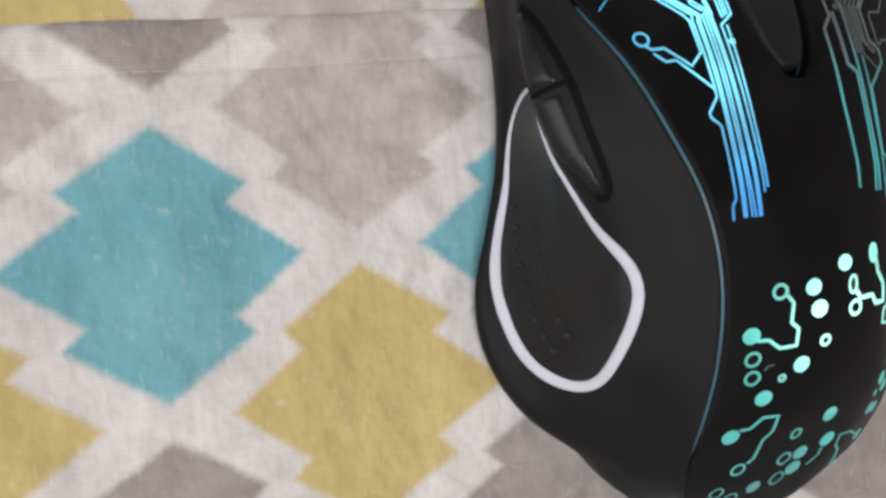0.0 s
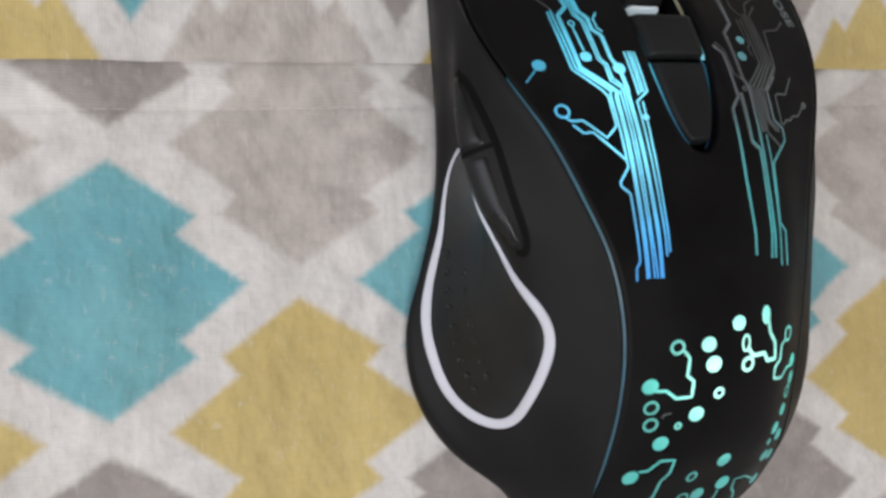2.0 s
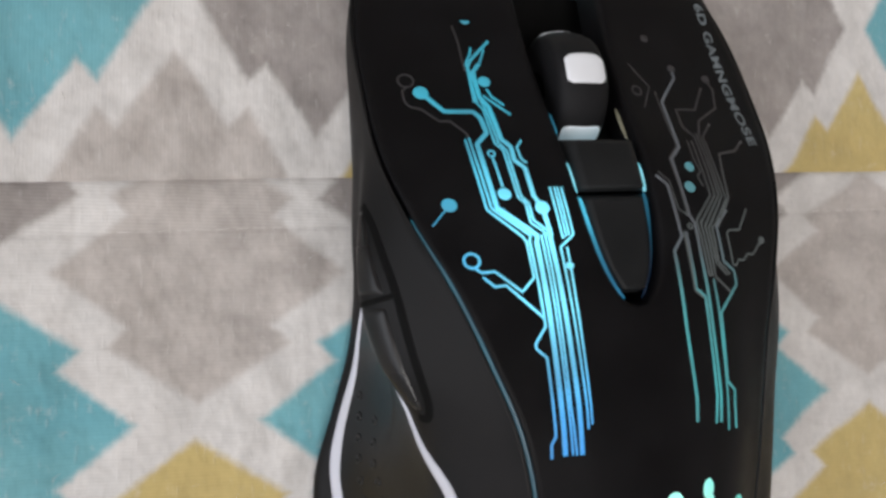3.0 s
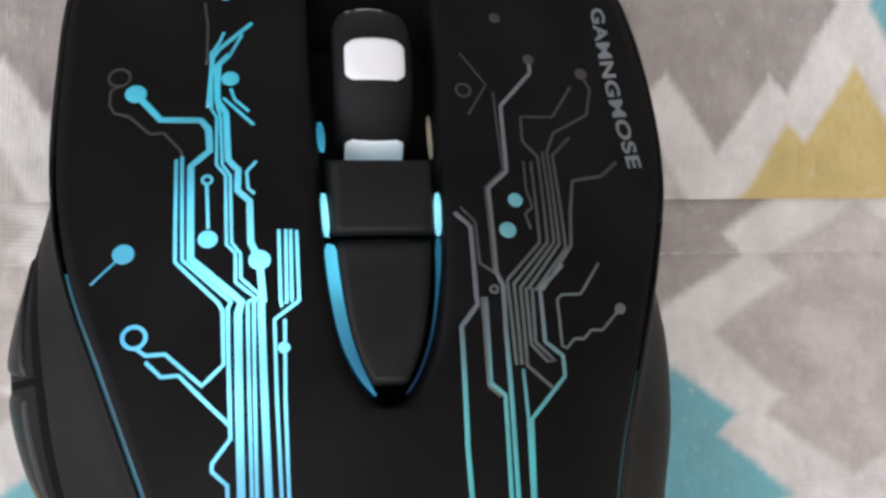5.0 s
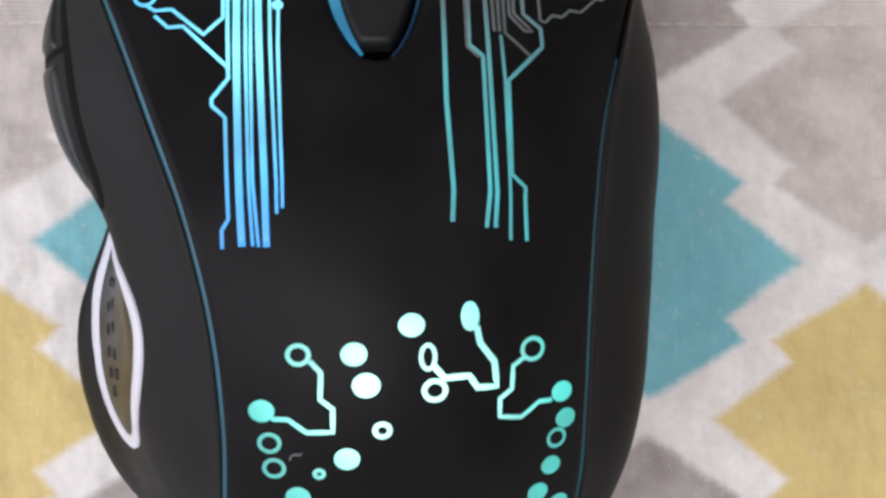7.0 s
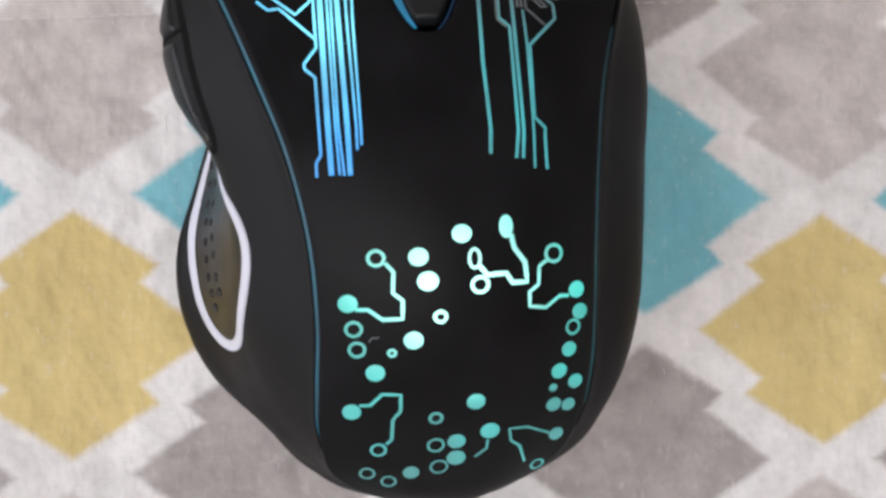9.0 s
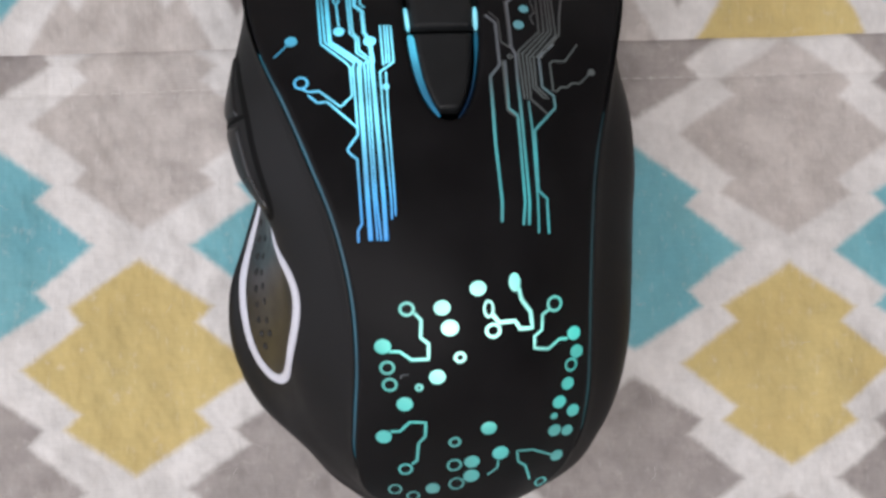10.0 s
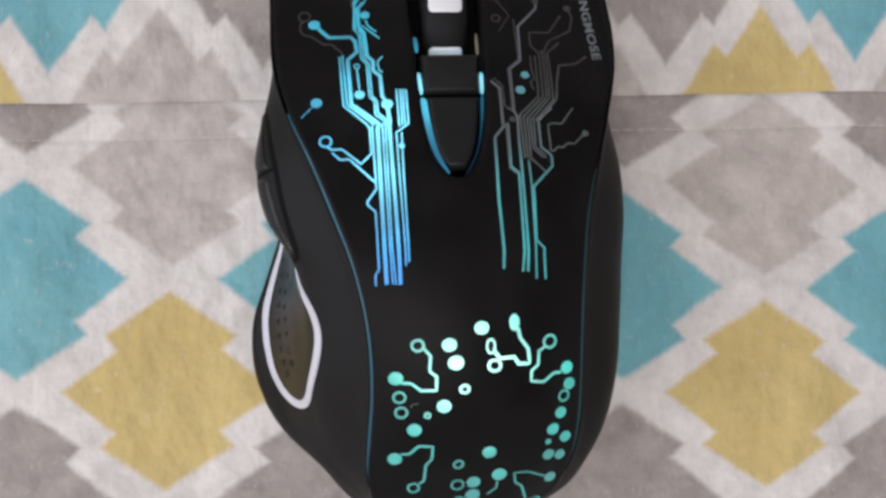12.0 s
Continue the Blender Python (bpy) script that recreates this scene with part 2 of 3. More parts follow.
# grey print, with weak emission towards the back for leaking lamp light
part_lit_grey = glowing("part_lit_print", (0.055, 0.07, 0.07), (0.0, 0.0, 0.0), 18, 40, 0.8, (0.036, 0.034, 0.037))
pale_bar = plastic("pale_plastic", (0.22, 0.21, 0.15), 0.45, 0.3)
tyre_black = plastic("tyre_rubber", (0.006, 0.006, 0.007), 0.62, 0.2)
text_grey = plastic("pale_print", (0.16, 0.185, 0.20), 0.5, 0.3)
lint_white = paint("lint_fibre", (0.66, 0.64, 0.62), 0.9)
lower_print = cloth_material("printed_cotton", False)
upper_print = cloth_material("printed_cotton_turned", True)
wall_paint = paint("wall_paint", (0.78, 0.76, 0.74))
wood = paint("table_wood", (0.30, 0.19, 0.11), 0.45)

# ---- mouse form ----
# local frame of the mouse: u to its right, v to its front, in millimetres
MOUSE = pose(0.0620, 0.0086, 0.0, 0, 0, 3.0)
# stations along v with, at each, the outline of the section
V = (-61, -58, -52, -44, -36, -26, -14, -2, 8, 18, 28, 38, 50, 62, 72)
TABLE = {
    #         -61  -58  -52  -44  -36  -26  -14   -2    8   18   28   38   50   62   72
    "foot": (0, -12.5, -21.5, -28.1, -36.1, -42.1, -43.2, -39.4, -36.5, -35, -34.5, -34.5, -34.5, -34.5, -33),
    "lowx": (0, -12.6, -22, -29.0, -37.7, -42.9, -43.8, -40.0, -36.9, -35.8, -36.4, -36, -35.5, -35.3, -33.5),
    "lowz": (3.5, 6.5, 9.5, 10, 6.4, 3.8, 3.4, 3.0, 2.6, 4, 8, 10, 9, 7, 4),
    "ledgex": (0, -9.6, -19.4, -27, -33.4, -38.0, -40.1, -38.0, -36.0, -34.9, -36.2, -36, -35.5, -35.3, -33.5),
    "ledgez": (5, 9, 12.5, 14.5, 12, 8.8, 5.6, 4.2, 4.2, 8, 14, 14, 11.5, 9, 5.5),
    "highx": (0, -8, -17, -23, -26.6, -28.6, -28, -31.1, -36.7, -38.9, -37.8, -36.1, -35.3, -35.1, -33.3),
    "highz": (6, 11, 15.5, 19, 21, 25, 29, 28.5, 26.5, 24.5, 21.5, 18.5, 15, 11, 7),
    "seamx": (0, -7.5, -16.4, -18.7, -18.2, -17.3, -17.6, -19.9, -23.4, -27.3, -31.7, -34.5, -35.5, -35.4, -33.4),
    "seamz": (6, 12, 18, 24, 29, 33.4, 37, 38.4, 37.2, 34.8, 30.2, 24.2, 18.4, 13.2, 9),
    "crown": (7, 13.5, 19.5, 25.5, 30.9, 35.1, 37.6, 38, 37.2, 35.6, 32.7, 28.5, 21.7, 16.2, 12),
    "rseamx": (3, 10, 18.6, 22.6, 23.9, 24.2, 24.3, 24.9, 26, 28.3, 31, 34, 35.5, 34.3, 31.2),
    "rseamz": (6, 10, 14.5, 19.5, 23, 26, 28.8, 30.3, 30.7, 30.4, 28.6, 24, 17.6, 12.8, 9),
    "rhighx": (4, 12, 23, 28.4, 31.5, 33.6, 34.8, 35.6, 36.2, 35.4, 33.2, 34.6, 35.6, 34.4, 31.4),
    "rhighz": (4.5, 7, 10, 14, 17, 19, 19.5, 20, 21, 22, 22.5, 20, 15, 11, 8),
    "rfoot": (4, 13, 24, 30.5, 34, 36, 37, 37, 36.5, 35.5, 33.5, 34.5, 35, 34, 31),
}


def spline(xs, ys, x):
    """Smooth curve through the stations, with limited slopes."""
    xs, ys = np.array(xs, float), np.array(ys, float)
    d = np.diff(ys) / np.diff(xs)
    m = np.concatenate(([d[0]], (d[:-1] + d[1:]) / 2, [d[-1]]))
    i = int(np.clip(np.searchsorted(xs, x) - 1, 0, len(xs) - 2))
    h = xs[i + 1] - xs[i]
    t = (x - xs[i]) / h
    return ((2 * t**3 - 3 * t**2 + 1) * ys[i] + (t**3 - 2 * t**2 + t) * h * m[i]
            + (3 * t**2 - 2 * t**3) * ys[i + 1] + (t**3 - t**2) * h * m[i + 1])


def at_v(v):
    return {k: spline(V, row, v) for k, row in TABLE.items()}


def bend(points, n):
    """n + 1 points on a smooth curve through the given points (u, z)."""
    pts = np.array(points, float)
    s = np.concatenate(([0], np.cumsum(np.linalg.norm(np.diff(pts, axis=0), axis=1) + 1e-6)))
    return [(spline(s, pts[:, 0], x), spline(s, pts[:, 1], x)) for x in np.linspace(0, s[-1], n + 1)]


def section(v, which):
    """A strip of the section at v: the left flank, the top or the right flank, as (u, z)."""
    q = at_v(v)
    if which == "left":
        # the flank is waisted below the side buttons, which overhang the thumb loop
        k = max(0.0, min(1.0, (v + 13) / 18, (30 - v) / 12))
        waist = (q["ledgex"] * 0.26 + q["highx"] * 0.74 + 1.9 * k * k * (3 - 2 * k), q["ledgez"] * 0.26 + q["highz"] * 0.74)
        return bend([(q["foot"], 0.8), (q["lowx"], q["lowz"]), (q["ledgex"], q["ledgez"]), waist, (q["highx"], q["highz"]), (q["seamx"], q["seamz"])], 28)
    if which == "top":
        mid = (q["seamx"] + q["rseamx"]) / 2
        a, b = (q["seamx"] + mid) / 2, (q["rseamx"] + mid) / 2
        # the front is flatter than the back
        k = min(1.0, max(0.0, (v - 26) / 20))
        c, d = 0.72 - 0.12 * k, 0.68 - 0.22 * k
        return bend([(q["seamx"], q["seamz"]), (a, q["crown"] * c + q["seamz"] * (1 - c) + 0.5 - 0.3 * k), (mid, q["crown"]),
                     (b, q["crown"] * d + q["rseamz"] * (1 - d) + 0.6 - 0.5 * k), (q["rseamx"], q["rseamz"])], 44)
    return bend([(q["rseamx"], q["rseamz"]), (q["rhighx"], q["rhighz"]), (q["rfoot"], 0.8)], 20)



# ---- room: plain walls that close the place ----
def setting(name, bm, material, label):
    return tagged(part(name, bm, material, None, smooth=False), label=label, category=name.split("_")[0], kind="structure")


setting("floor", boxes((-1.5, 2.0, -2.0, 2.0, -0.79, -0.75)), wood, "plain brown wooden floor of the room")
setting("ceiling", boxes((-1.5, 2.0, -2.0, 2.0, 1.75, 1.79)), wall_paint, "plain white painted ceiling of the room")
setting("wall_south", boxes((-1.5, 2.0, -2.04, -2.0, -0.75, 1.75)), wall_paint, "plain off-white painted wall")
setting("wall_north", boxes((-1.5, 2.0, 2.0, 2.04, -0.75, 1.75)), wall_paint, "plain off-white painted wall")
setting("wall_east", boxes((2.0, 2.04, -2.0, 2.0, -0.75, 1.75)), wall_paint, "plain off-white painted wall")
setting("wall_west", boxes((-1.6, -1.5, -2.0, -1.1, -0.75, 1.75), (-1.6, -1.5, 0.9, 2.0, -0.75, 1.75),
                           (-1.6, -1.5, -1.1, 0.9, -0.75, 0.3), (-1.6, -1.5, -1.1, 0.9, 1.72, 1.75)), wall_paint,
        "plain off-white painted wall with a window opening")
table = tagged(new("table"), "plain brown wooden table under the printed cloth", "table")
part("table_top", boxes((-0.62, 0.72, -0.62, 0.62, -0.032, -0.004)), wood, table, smooth=False)
for lx in (-0.56, 0.60):
    for ly in (-0.56, 0.50):
        part("leg", boxes((lx, lx + 0.06, ly, ly + 0.06, -0.75, -0.032)), wood, table, smooth=False)

# ---- cloth of two sewn panels ----
SLOPE = 0.052


def seam_y(x):
    return 0.0432 + SLOPE * x


def cloth_z(x, d):
    """Height of the cloth at x, d metres beyond the seam."""
    big = noise.noise((x * 24, d * 24, 3.1)) * 0.0019 + noise.noise((x * 62, d * 44, 7.7)) * 0.0013 + noise.noise((x * 125, d * 90, 1.3)) * 0.0006
    crease = -0.0006 * math.exp(-abs(d) / 0.0006) + 0.00025 * math.exp(-((abs(d) - 0.0035) / 0.0028) ** 2)
    tuck = -0.00026 * math.exp(-((d + 0.0085) / 0.0006) ** 2) if d < 0 else 0.0
    under = math.hypot(max(0, abs(x - 0.062) - 0.03), max(0, abs(d + 0.04) - 0.055))
    flat = min(1.0, under / 0.03)
    return -0.0010 + big * (0.25 + 0.75 * flat) + crease + tuck


def panel(d0, d1):
    """A strip of cloth with finer rows near the seam."""
    bm = bmesh.new()
    xs = np.concatenate((np.linspace(-0.52, -0.11, 24), np.linspace(-0.1, 0.22, 161), np.linspace(0.23, 0.62, 24)))
    sign = 1 if d1 > 0 else -1
    reach = max(abs(d0), abs(d1))
    ds = [0, .0003, .0006, .001, .0015, .002, .003, .004, .005, .006, .007, .0076, .008, .0085, .009, .0095, .0105]
    ds += list(np.arange(0.0125, 0.13, 0.002)) + list(np.linspace(0.135, reach, 22))
    rows = [[bm.verts.new((x, seam_y(x) + sign * d, cloth_z(x, sign * max(d, 1e-6)))) for x in xs] for d in ds]
    for a, b in zip(rows[:-1], rows[1:]):
        for i in range(len(xs) - 1):
            q = (a[i], a[i + 1], b[i + 1], b[i])
            bm.faces.new(q if sign > 0 else q[::-1])
    return bm


cloth = tagged(new("printed_cloth"), "off-white cotton cloth printed with teal, ochre and grey stepped diamonds", "cloth")
part("lower_panel", panel(0, -0.5), lower_print, cloth, "panel with ribs running across")
part("upper_panel", panel(0, 0.5), upper_print, cloth, "panel sewn on a quarter turn round")

# stray fibres on the weave
bm = bmesh.new()
pick = random.Random(5)
for _ in range(150):
    x, d = pick.uniform(-0.085, 0.185), pick.uniform(-0.11, 0.075)
    turn, length, curl = pick.gauss(1.45, 0.8), pick.uniform(0.0012, 0.0036), pick.uniform(-2.2, 2.2)
    r = pick.uniform(0.00002, 0.00005)
    y = seam_y(x) + d
    rows = []
    for i in range(6):
        f = i / 5
        a = turn + curl * (f - 0.5)
        z = cloth_z(x, d) + 0.00001 + 0.00008 * math.sin(f * math.pi)
        w = r * (0.4 + 0.6 * math.sin(f * math.pi))
        rows.append([bm.verts.new((x + math.sin(b) * w * math.sin(a), y - math.sin(b) * w * math.cos(a), z + math.cos(b) * w)) for b in (0, 2.09, 4.19)])
        x, y = x + math.cos(a) * length / 5, y + math.sin(a) * length / 5
        d = y - seam_y(x)
    for p, q in zip(rows[:-1], rows[1:]):
        for i in range(3):
            bm.faces.new((p[i], p[(i + 1) % 3], q[(i + 1) % 3], q[i]))
# the hem's row of stitches
stitches = bmesh.new()
x = -0.14
while x < 0.26:
    ends = []
    for f in range(5):
        sx = x + 0.0024 * f / 4
        z = cloth_z(sx, -0.0085) + 0.00010 * math.sin(math.pi * f / 4) - 0.00005
        y = seam_y(sx) - 0.0085
        ends.append([stitches.verts.new((sx, y + math.sin(b) * 0.00005, z + math.cos(b) * 0.00005)) for b in np.linspace(0, math.tau, 6, endpoint=False)])
    for p, q in zip(ends[:-1], ends[1:]):
        for i in range(6):
            stitches.faces.new((p[i], p[(i + 1) % 6], q[(i + 1) % 6], q[i]))
    x += 0.0031
part("stitching", stitches, lint_white, cloth, "pale thread stitches along the hem")
tagged(part("lint", bm, lint_white, None), "fine pale fibres lying on the printed cloth", "lint", kind="stuff")

# ---- mouse ----
mouse = tagged(new("computer_mouse"), "black gaming mouse with glowing circuit pattern on printed cloth", "computer mouse")
mouse.matrix_world = MOUSE


def nose(u, v):
    """The front edge bows forward."""
    return v + 5.0 * (1 - (u / 35.0) ** 2) * max(0.0, (v - 58.0) / 14.0) ** 2


def at(u, v, z):
    return (u * MM, nose(u, v) * MM, z * MM)


DENSE = np.linspace(V[0], V[-1], 267)
TOPS = [np.array(section(v, "top")) for v in DENSE]
LEFTS = [np.array(section(v, "left")) for v in DENSE]
RIGHTS = [np.array(section(v, "right")) for v in DENSE]


def between(rows, v):
    i = int(np.clip(np.searchsorted(DENSE, v) - 1, 0, len(DENSE) - 2))
    f = (v - DENSE[i]) / (DENSE[i + 1] - DENSE[i])
    return rows[i] * (1 - f) + rows[i + 1] * f


def top_z(u, v):
    q = between(TOPS, v)
    return float(np.interp(u, q[:, 0], q[:, 1]))


def on_top(u, v, lift=0.0):
    """A place on the shell, lifted along its normal."""
    n = Vector((-(top_z(u + 0.3, v) - top_z(u - 0.3, v)) / 0.6, -(top_z(u, v + 0.3) - top_z(u, v - 0.3)) / 0.6, 1)).normalized()
    return Vector((u, v, top_z(u, v))) + n * lift


def on_flank(v, s, lift=0.0, rows=None):
    """A place on the left flank, s from its foot (0) to the seam (1)."""
    rows = LEFTS if rows is None else rows

    def raw(v, s):
        q = between(rows, v)
        k = np.linspace(0, 1, len(q))
        return Vector((np.interp(s, k, q[:, 0]), v, np.interp(s, k, q[:, 1])))
    a = raw(v, min(s + 0.02, 1)) - raw(v, max(s - 0.02, 0))
    b = raw(v + 0.4, s) - raw(v - 0.4, s)
    n = b.cross(a).normalized()
    if (rows is LEFTS) == (n.x > 0):
        n = -n
    return raw(v, s) + n * lift


def hollow(v):
    """Half width of the well in the middle of the shell."""
    if v <= 14.2:
        return 0.0
    return spline((14.2, 14.5, 15.3, 17, 20.3, 26, 34, 44, 55, 64, 72), (0, 1.3, 2.5, 3.75, 5.15, 6.3, 6.95, 7.3, 7.9, 8.4, 8.8), v)


def gap_depth(v):
    """The seam closes towards the tail."""
    return min(1.0, max(0.0, (v + 46.0) / 7.0))


MIDDLE = -0.1
ROWS_V = sorted(set([round(float(v), 2) for v in np.arange(V[0], V[-1] + 0.1, 1.0)] + [14.2, 14.3, 14.45, 14.7, 15.2, 15.6, 16.5, 17.5]))


def shell():
    bm = bmesh.new()
    for sign in (-1, 1):
        rows = []
        for v in ROWS_V:
            q = between(TOPS, v)
            outer = q[0, 0] if sign < 0 else q[-1, 0]
            w = hollow(v)
            inner = MIDDLE + sign * w
            line = []
            oz = top_z(outer, v)
            g = gap_depth(v)
            line.append((outer + sign * -0.15 * g, oz - 1.6 * g))
            line.append((outer + sign * 0.05 * g, oz - 0.7 * g))
            line.append((outer + sign * 0.02 * g, oz - 0.25 * g))
            for t in np.linspace(0, 1, 30):
                t = t if w == 0 else 1 - (1 - t) ** 1.25
                u = outer + sign * -0.25 * g + (inner - outer + sign * 0.25 * g) * t
                drop = 0.0 if w == 0 else 0.35 * math.exp(-abs(u - inner) / 0.45)
                line.append((u, top_z(u, v) - drop))
            k = min(1.0, w / 1.0)
            iz = top_z(inner, v)
            for du, dz in ((0.28, 0.75), (0.42, 1.4), (0.5, 3.0), (0.55, 7.0)):
                line.append((inner - sign * du * k, iz - dz * k))
            rows.append([bm.verts.new(at(u, v, z)) for u, z in line])
        # front wall
        rows.append([bm.verts.new((p.co.x * 0.985, p.co.y + 0.0006, p.co.z - 0.0015)) for p in rows[-1]])
        rows.append([bm.verts.new((p.co.x * 0.98, p.co.y + 0.0002, 0.0025)) for p in rows[-1]])
        for a, b in zip(rows[:-1], rows[1:]):
            for i in range(len(a) - 1):
                bm.faces.new((a[i], a[i + 1], b[i + 1], b[i]) if sign < 0 else (a[i], b[i], b[i + 1], a[i + 1]))
    bmesh.ops.remove_doubles(bm, verts=bm.verts, dist=1e-6)
    bmesh.ops.recalc_face_normals(bm, faces=bm.faces)
    return bm


def flank(rows, seam_end):
    """A side panel; it turns down into the gap along the seam."""
    bm = bmesh.new()
    grid = []
    for v in np.arange(V[0], V[-1] + 0.1, 1.0):
        q = [tuple(p) for p in between(rows, v)]
        q = q if seam_end > 0 else q[::-1]
        side = -1 if seam_end > 0 else 1
        u, z = q[-1]
        g = gap_depth(v)
        q[-1] = (u + side * 0.75 * g, z - 0.35 * g)
        q += [(u + side * 0.5 * g, z - 0.9 * g), (u + side * 0.3 * g, z - 2.2 * g)]
        q = [(q[0][0] * 0.97, 0.0)] + q
        grid.append([bm.verts.new(at(a, v, b)) for a, b in q])
    for a, b in zip(grid[:-1], grid[1:]):
        for i in range(len(a) - 1):
            bm.faces.new((a[i], a[i + 1], b[i + 1], b[i]))
    bmesh.ops.recalc_face_normals(bm, faces=bm.faces)
    return bm


def ribbon(points, normals, width, lift, closed=False, crown=0.0):
    """A flat band along points (mm), lying on a surface with the given normals; its edges go down into it."""
    bm = bmesh.new()
    n = len(points)
    rows = []
    for i in range(n):
        a = points[(i - 1) % n] if closed or i > 0 else points[i]
        b = points[(i + 1) % n] if closed or i < n - 1 else points[i]
        w = width[i] if isinstance(width, (list, tuple)) else width
        t = (b - a).normalized()
        s = t.cross(normals[i]).normalized() * (w / 2)
        p, up = points[i], normals[i]
        prof = [p - s * 1.04 - up * 0.25, p - s + up * lift * 0.7, p - s * 0.8 + up * lift, p + up * (lift + crown), p + s * 0.8 + up * lift,
                p + s + up * lift * 0.7, p + s * 1.04 - up * 0.25]
        rows.append([bm.verts.new(q * MM) for q in prof])
    pairs = list(zip(rows[:-1], rows[1:])) + ([(rows[-1], rows[0])] if closed else [])
    for a, b in pairs:
        for i in range(6):
            bm.faces.new((a[i], a[i + 1], b[i + 1], b[i]))
    if not closed:
        bm.faces.new(rows[0])
        bm.faces.new(rows[-1][::-1])
    bmesh.ops.recalc_face_normals(bm, faces=bm.faces)
    return bm


def finer(path, step):
    out = [path[0]]
    for a, b in zip(path[:-1], path[1:]):
        k = max(1, int(math.ceil((b - a).length / step)))
        out += [a.lerp(b, i / k) for i in range(1, k + 1)]
    return out


def smooth_path(path, times=2):
    """Cuts the corners of an open line."""
    for _ in range(times):
        cut = []
        for a, b in zip(path[:-1], path[1:]):
            cut += [a.lerp(b, 0.25), a.lerp(b, 0.75)]
        path = [path[0]] + cut + [path[-1]]
    return path


top = part("top_shell", shell(), shell_black, mouse, "matt black curved top shell")
left = part("left_side", flank(LEFTS, 1), side_black, mouse, "matt black flank with thumb rest")
right = part("right_side", flank(RIGHTS, -1), side_black, mouse, "matt black flank")

# base plate under the body
bm = bmesh.new()
edge = [(float(between(LEFTS, v)[0, 0]) * 0.97, float(between(RIGHTS, v)[-1, 0]) * 0.97, v) for v in np.arange(V[0], V[-1] + 0.1, 3.0)]
lo = [(bm.verts.new(at(a, v, 0.1)), bm.verts.new(at(b, v, 0.1))) for a, b, v in edge]
for (a, b), (c, d) in zip(lo[:-1], lo[1:]):
    bm.faces.new((a, c, d, b))
part("base_plate", bm, hollow_black, mouse, "black base plate")

# dark lining below the gaps and the well
bm = bmesh.new()
rows = []
for v in np.arange(-56, 57, 2.0):
    q = between(TOPS, v)
    low = 2.6 if v < 12 else 8.5
    rows.append([bm.verts.new(at(a, v, max(1.0, top_z(a, v) - low))) for a in np.linspace(q[0, 0] + 0.6, q[-1, 0] - 0.6, 14)])
for a, b in zip(rows[:-1], rows[1:]):
    for i in range(13):
        bm.faces.new((a[i], a[i + 1], b[i + 1], b[i]))
part("inner_frame", bm, hollow_black, mouse, "black inner frame seen in the gaps")


# glowing gaps along the seams
def seam_light(rows, end, v0, v1, width, material, name):
    vs = np.arange(v0, v1 + 0.1, 1.0)
    side = -1 if end > 0 else 1
    pts = []
    for v in vs:
        q = between(rows, v)
        u, z = q[-1] if end > 0 else q[0]
        pts.append(Vector((u + side * 0.30, v, z - 0.62)))
    ups = [Vector((side * 0.45, 0, 0.9)).normalized()] * len(pts)
    widths = [width * min(1.0, 0.25 + (v - v0) / 12, 0.25 + (v1 - v) / 12) for v in vs]
    part(name, ribbon(pts, ups, widths, 0.05), material, mouse, "thin blue light line along the seam")


seam_light(LEFTS, 1, -46, 28.5, 0.5, lit_seam, "light_line")
seam_light(RIGHTS, -1, -42, 16, 0.35, lit_seam_faint, "light_line")

# thumb loop and grip, as (v, z) on the left flank
LOOP = "19.5,18.4 18.8,13.8 16.6,7.7 9.5,4.9 1.1,4.5 -4.1,4.1 -9.3,4.7 -14.5,5.5 -19.6,6.9 -24.0,8.2 -27.2,10.4 -29.0,13.2 -29.7,16.0 -29.3,18.6 -28.0,20.9 -25.7,23.3 -22.6,25.8 -18.6,28.1 -14.7,29.6 -11.6,29.8 -8.6,28.9 -5.6,26.6 -2.2,24.0 2.4,21.8 8.0,20.6 14.0,20.0"


def up_flank(v, z):
    """How far up the left flank, 0 to 1, the height z lies."""
    q = between(LEFTS, v)
    rise = np.maximum.accumulate(q[:, 1]) + np.arange(len(q)) * 1e-6
    return float(np.interp(z, rise, np.linspace(0, 1, len(q))))


loop = [tuple(map(float, w.split(","))) for w in LOOP.split()]
knots = [Vector((v, up_flank(v, z), 0)) for v, z in loop]
loop = []
for i, b in enumerate(knots):
    # a smooth closed curve that runs through every knot
    a, c, d = knots[i - 1], knots[(i + 1) % len(knots)], knots[(i + 2) % len(knots)]
    for f in (0.0, 0.25, 0.5, 0.75):
        loop.append(0.5 * (2 * b + (c - a) * f + (2 * a - 5 * b + 4 * c - d) * f**2 + (3 * b - a - 3 * c + d) * f**3))
for _ in range(10):
    loop = [(loop[i - 1] + 2 * p + loop[(i + 1) % len(loop)]) / 4 for i, p in enumerate(loop)]


def loop_width(p):
    w = 2.15 if p.x < -8 else max(0.75, 2.15 - (p.x + 8) * 0.056)
    return w * (0.82 if p.y > 0.5 else 1.0 - 0.18 * max(0.0, (p.y - 0.35) / 0.15))


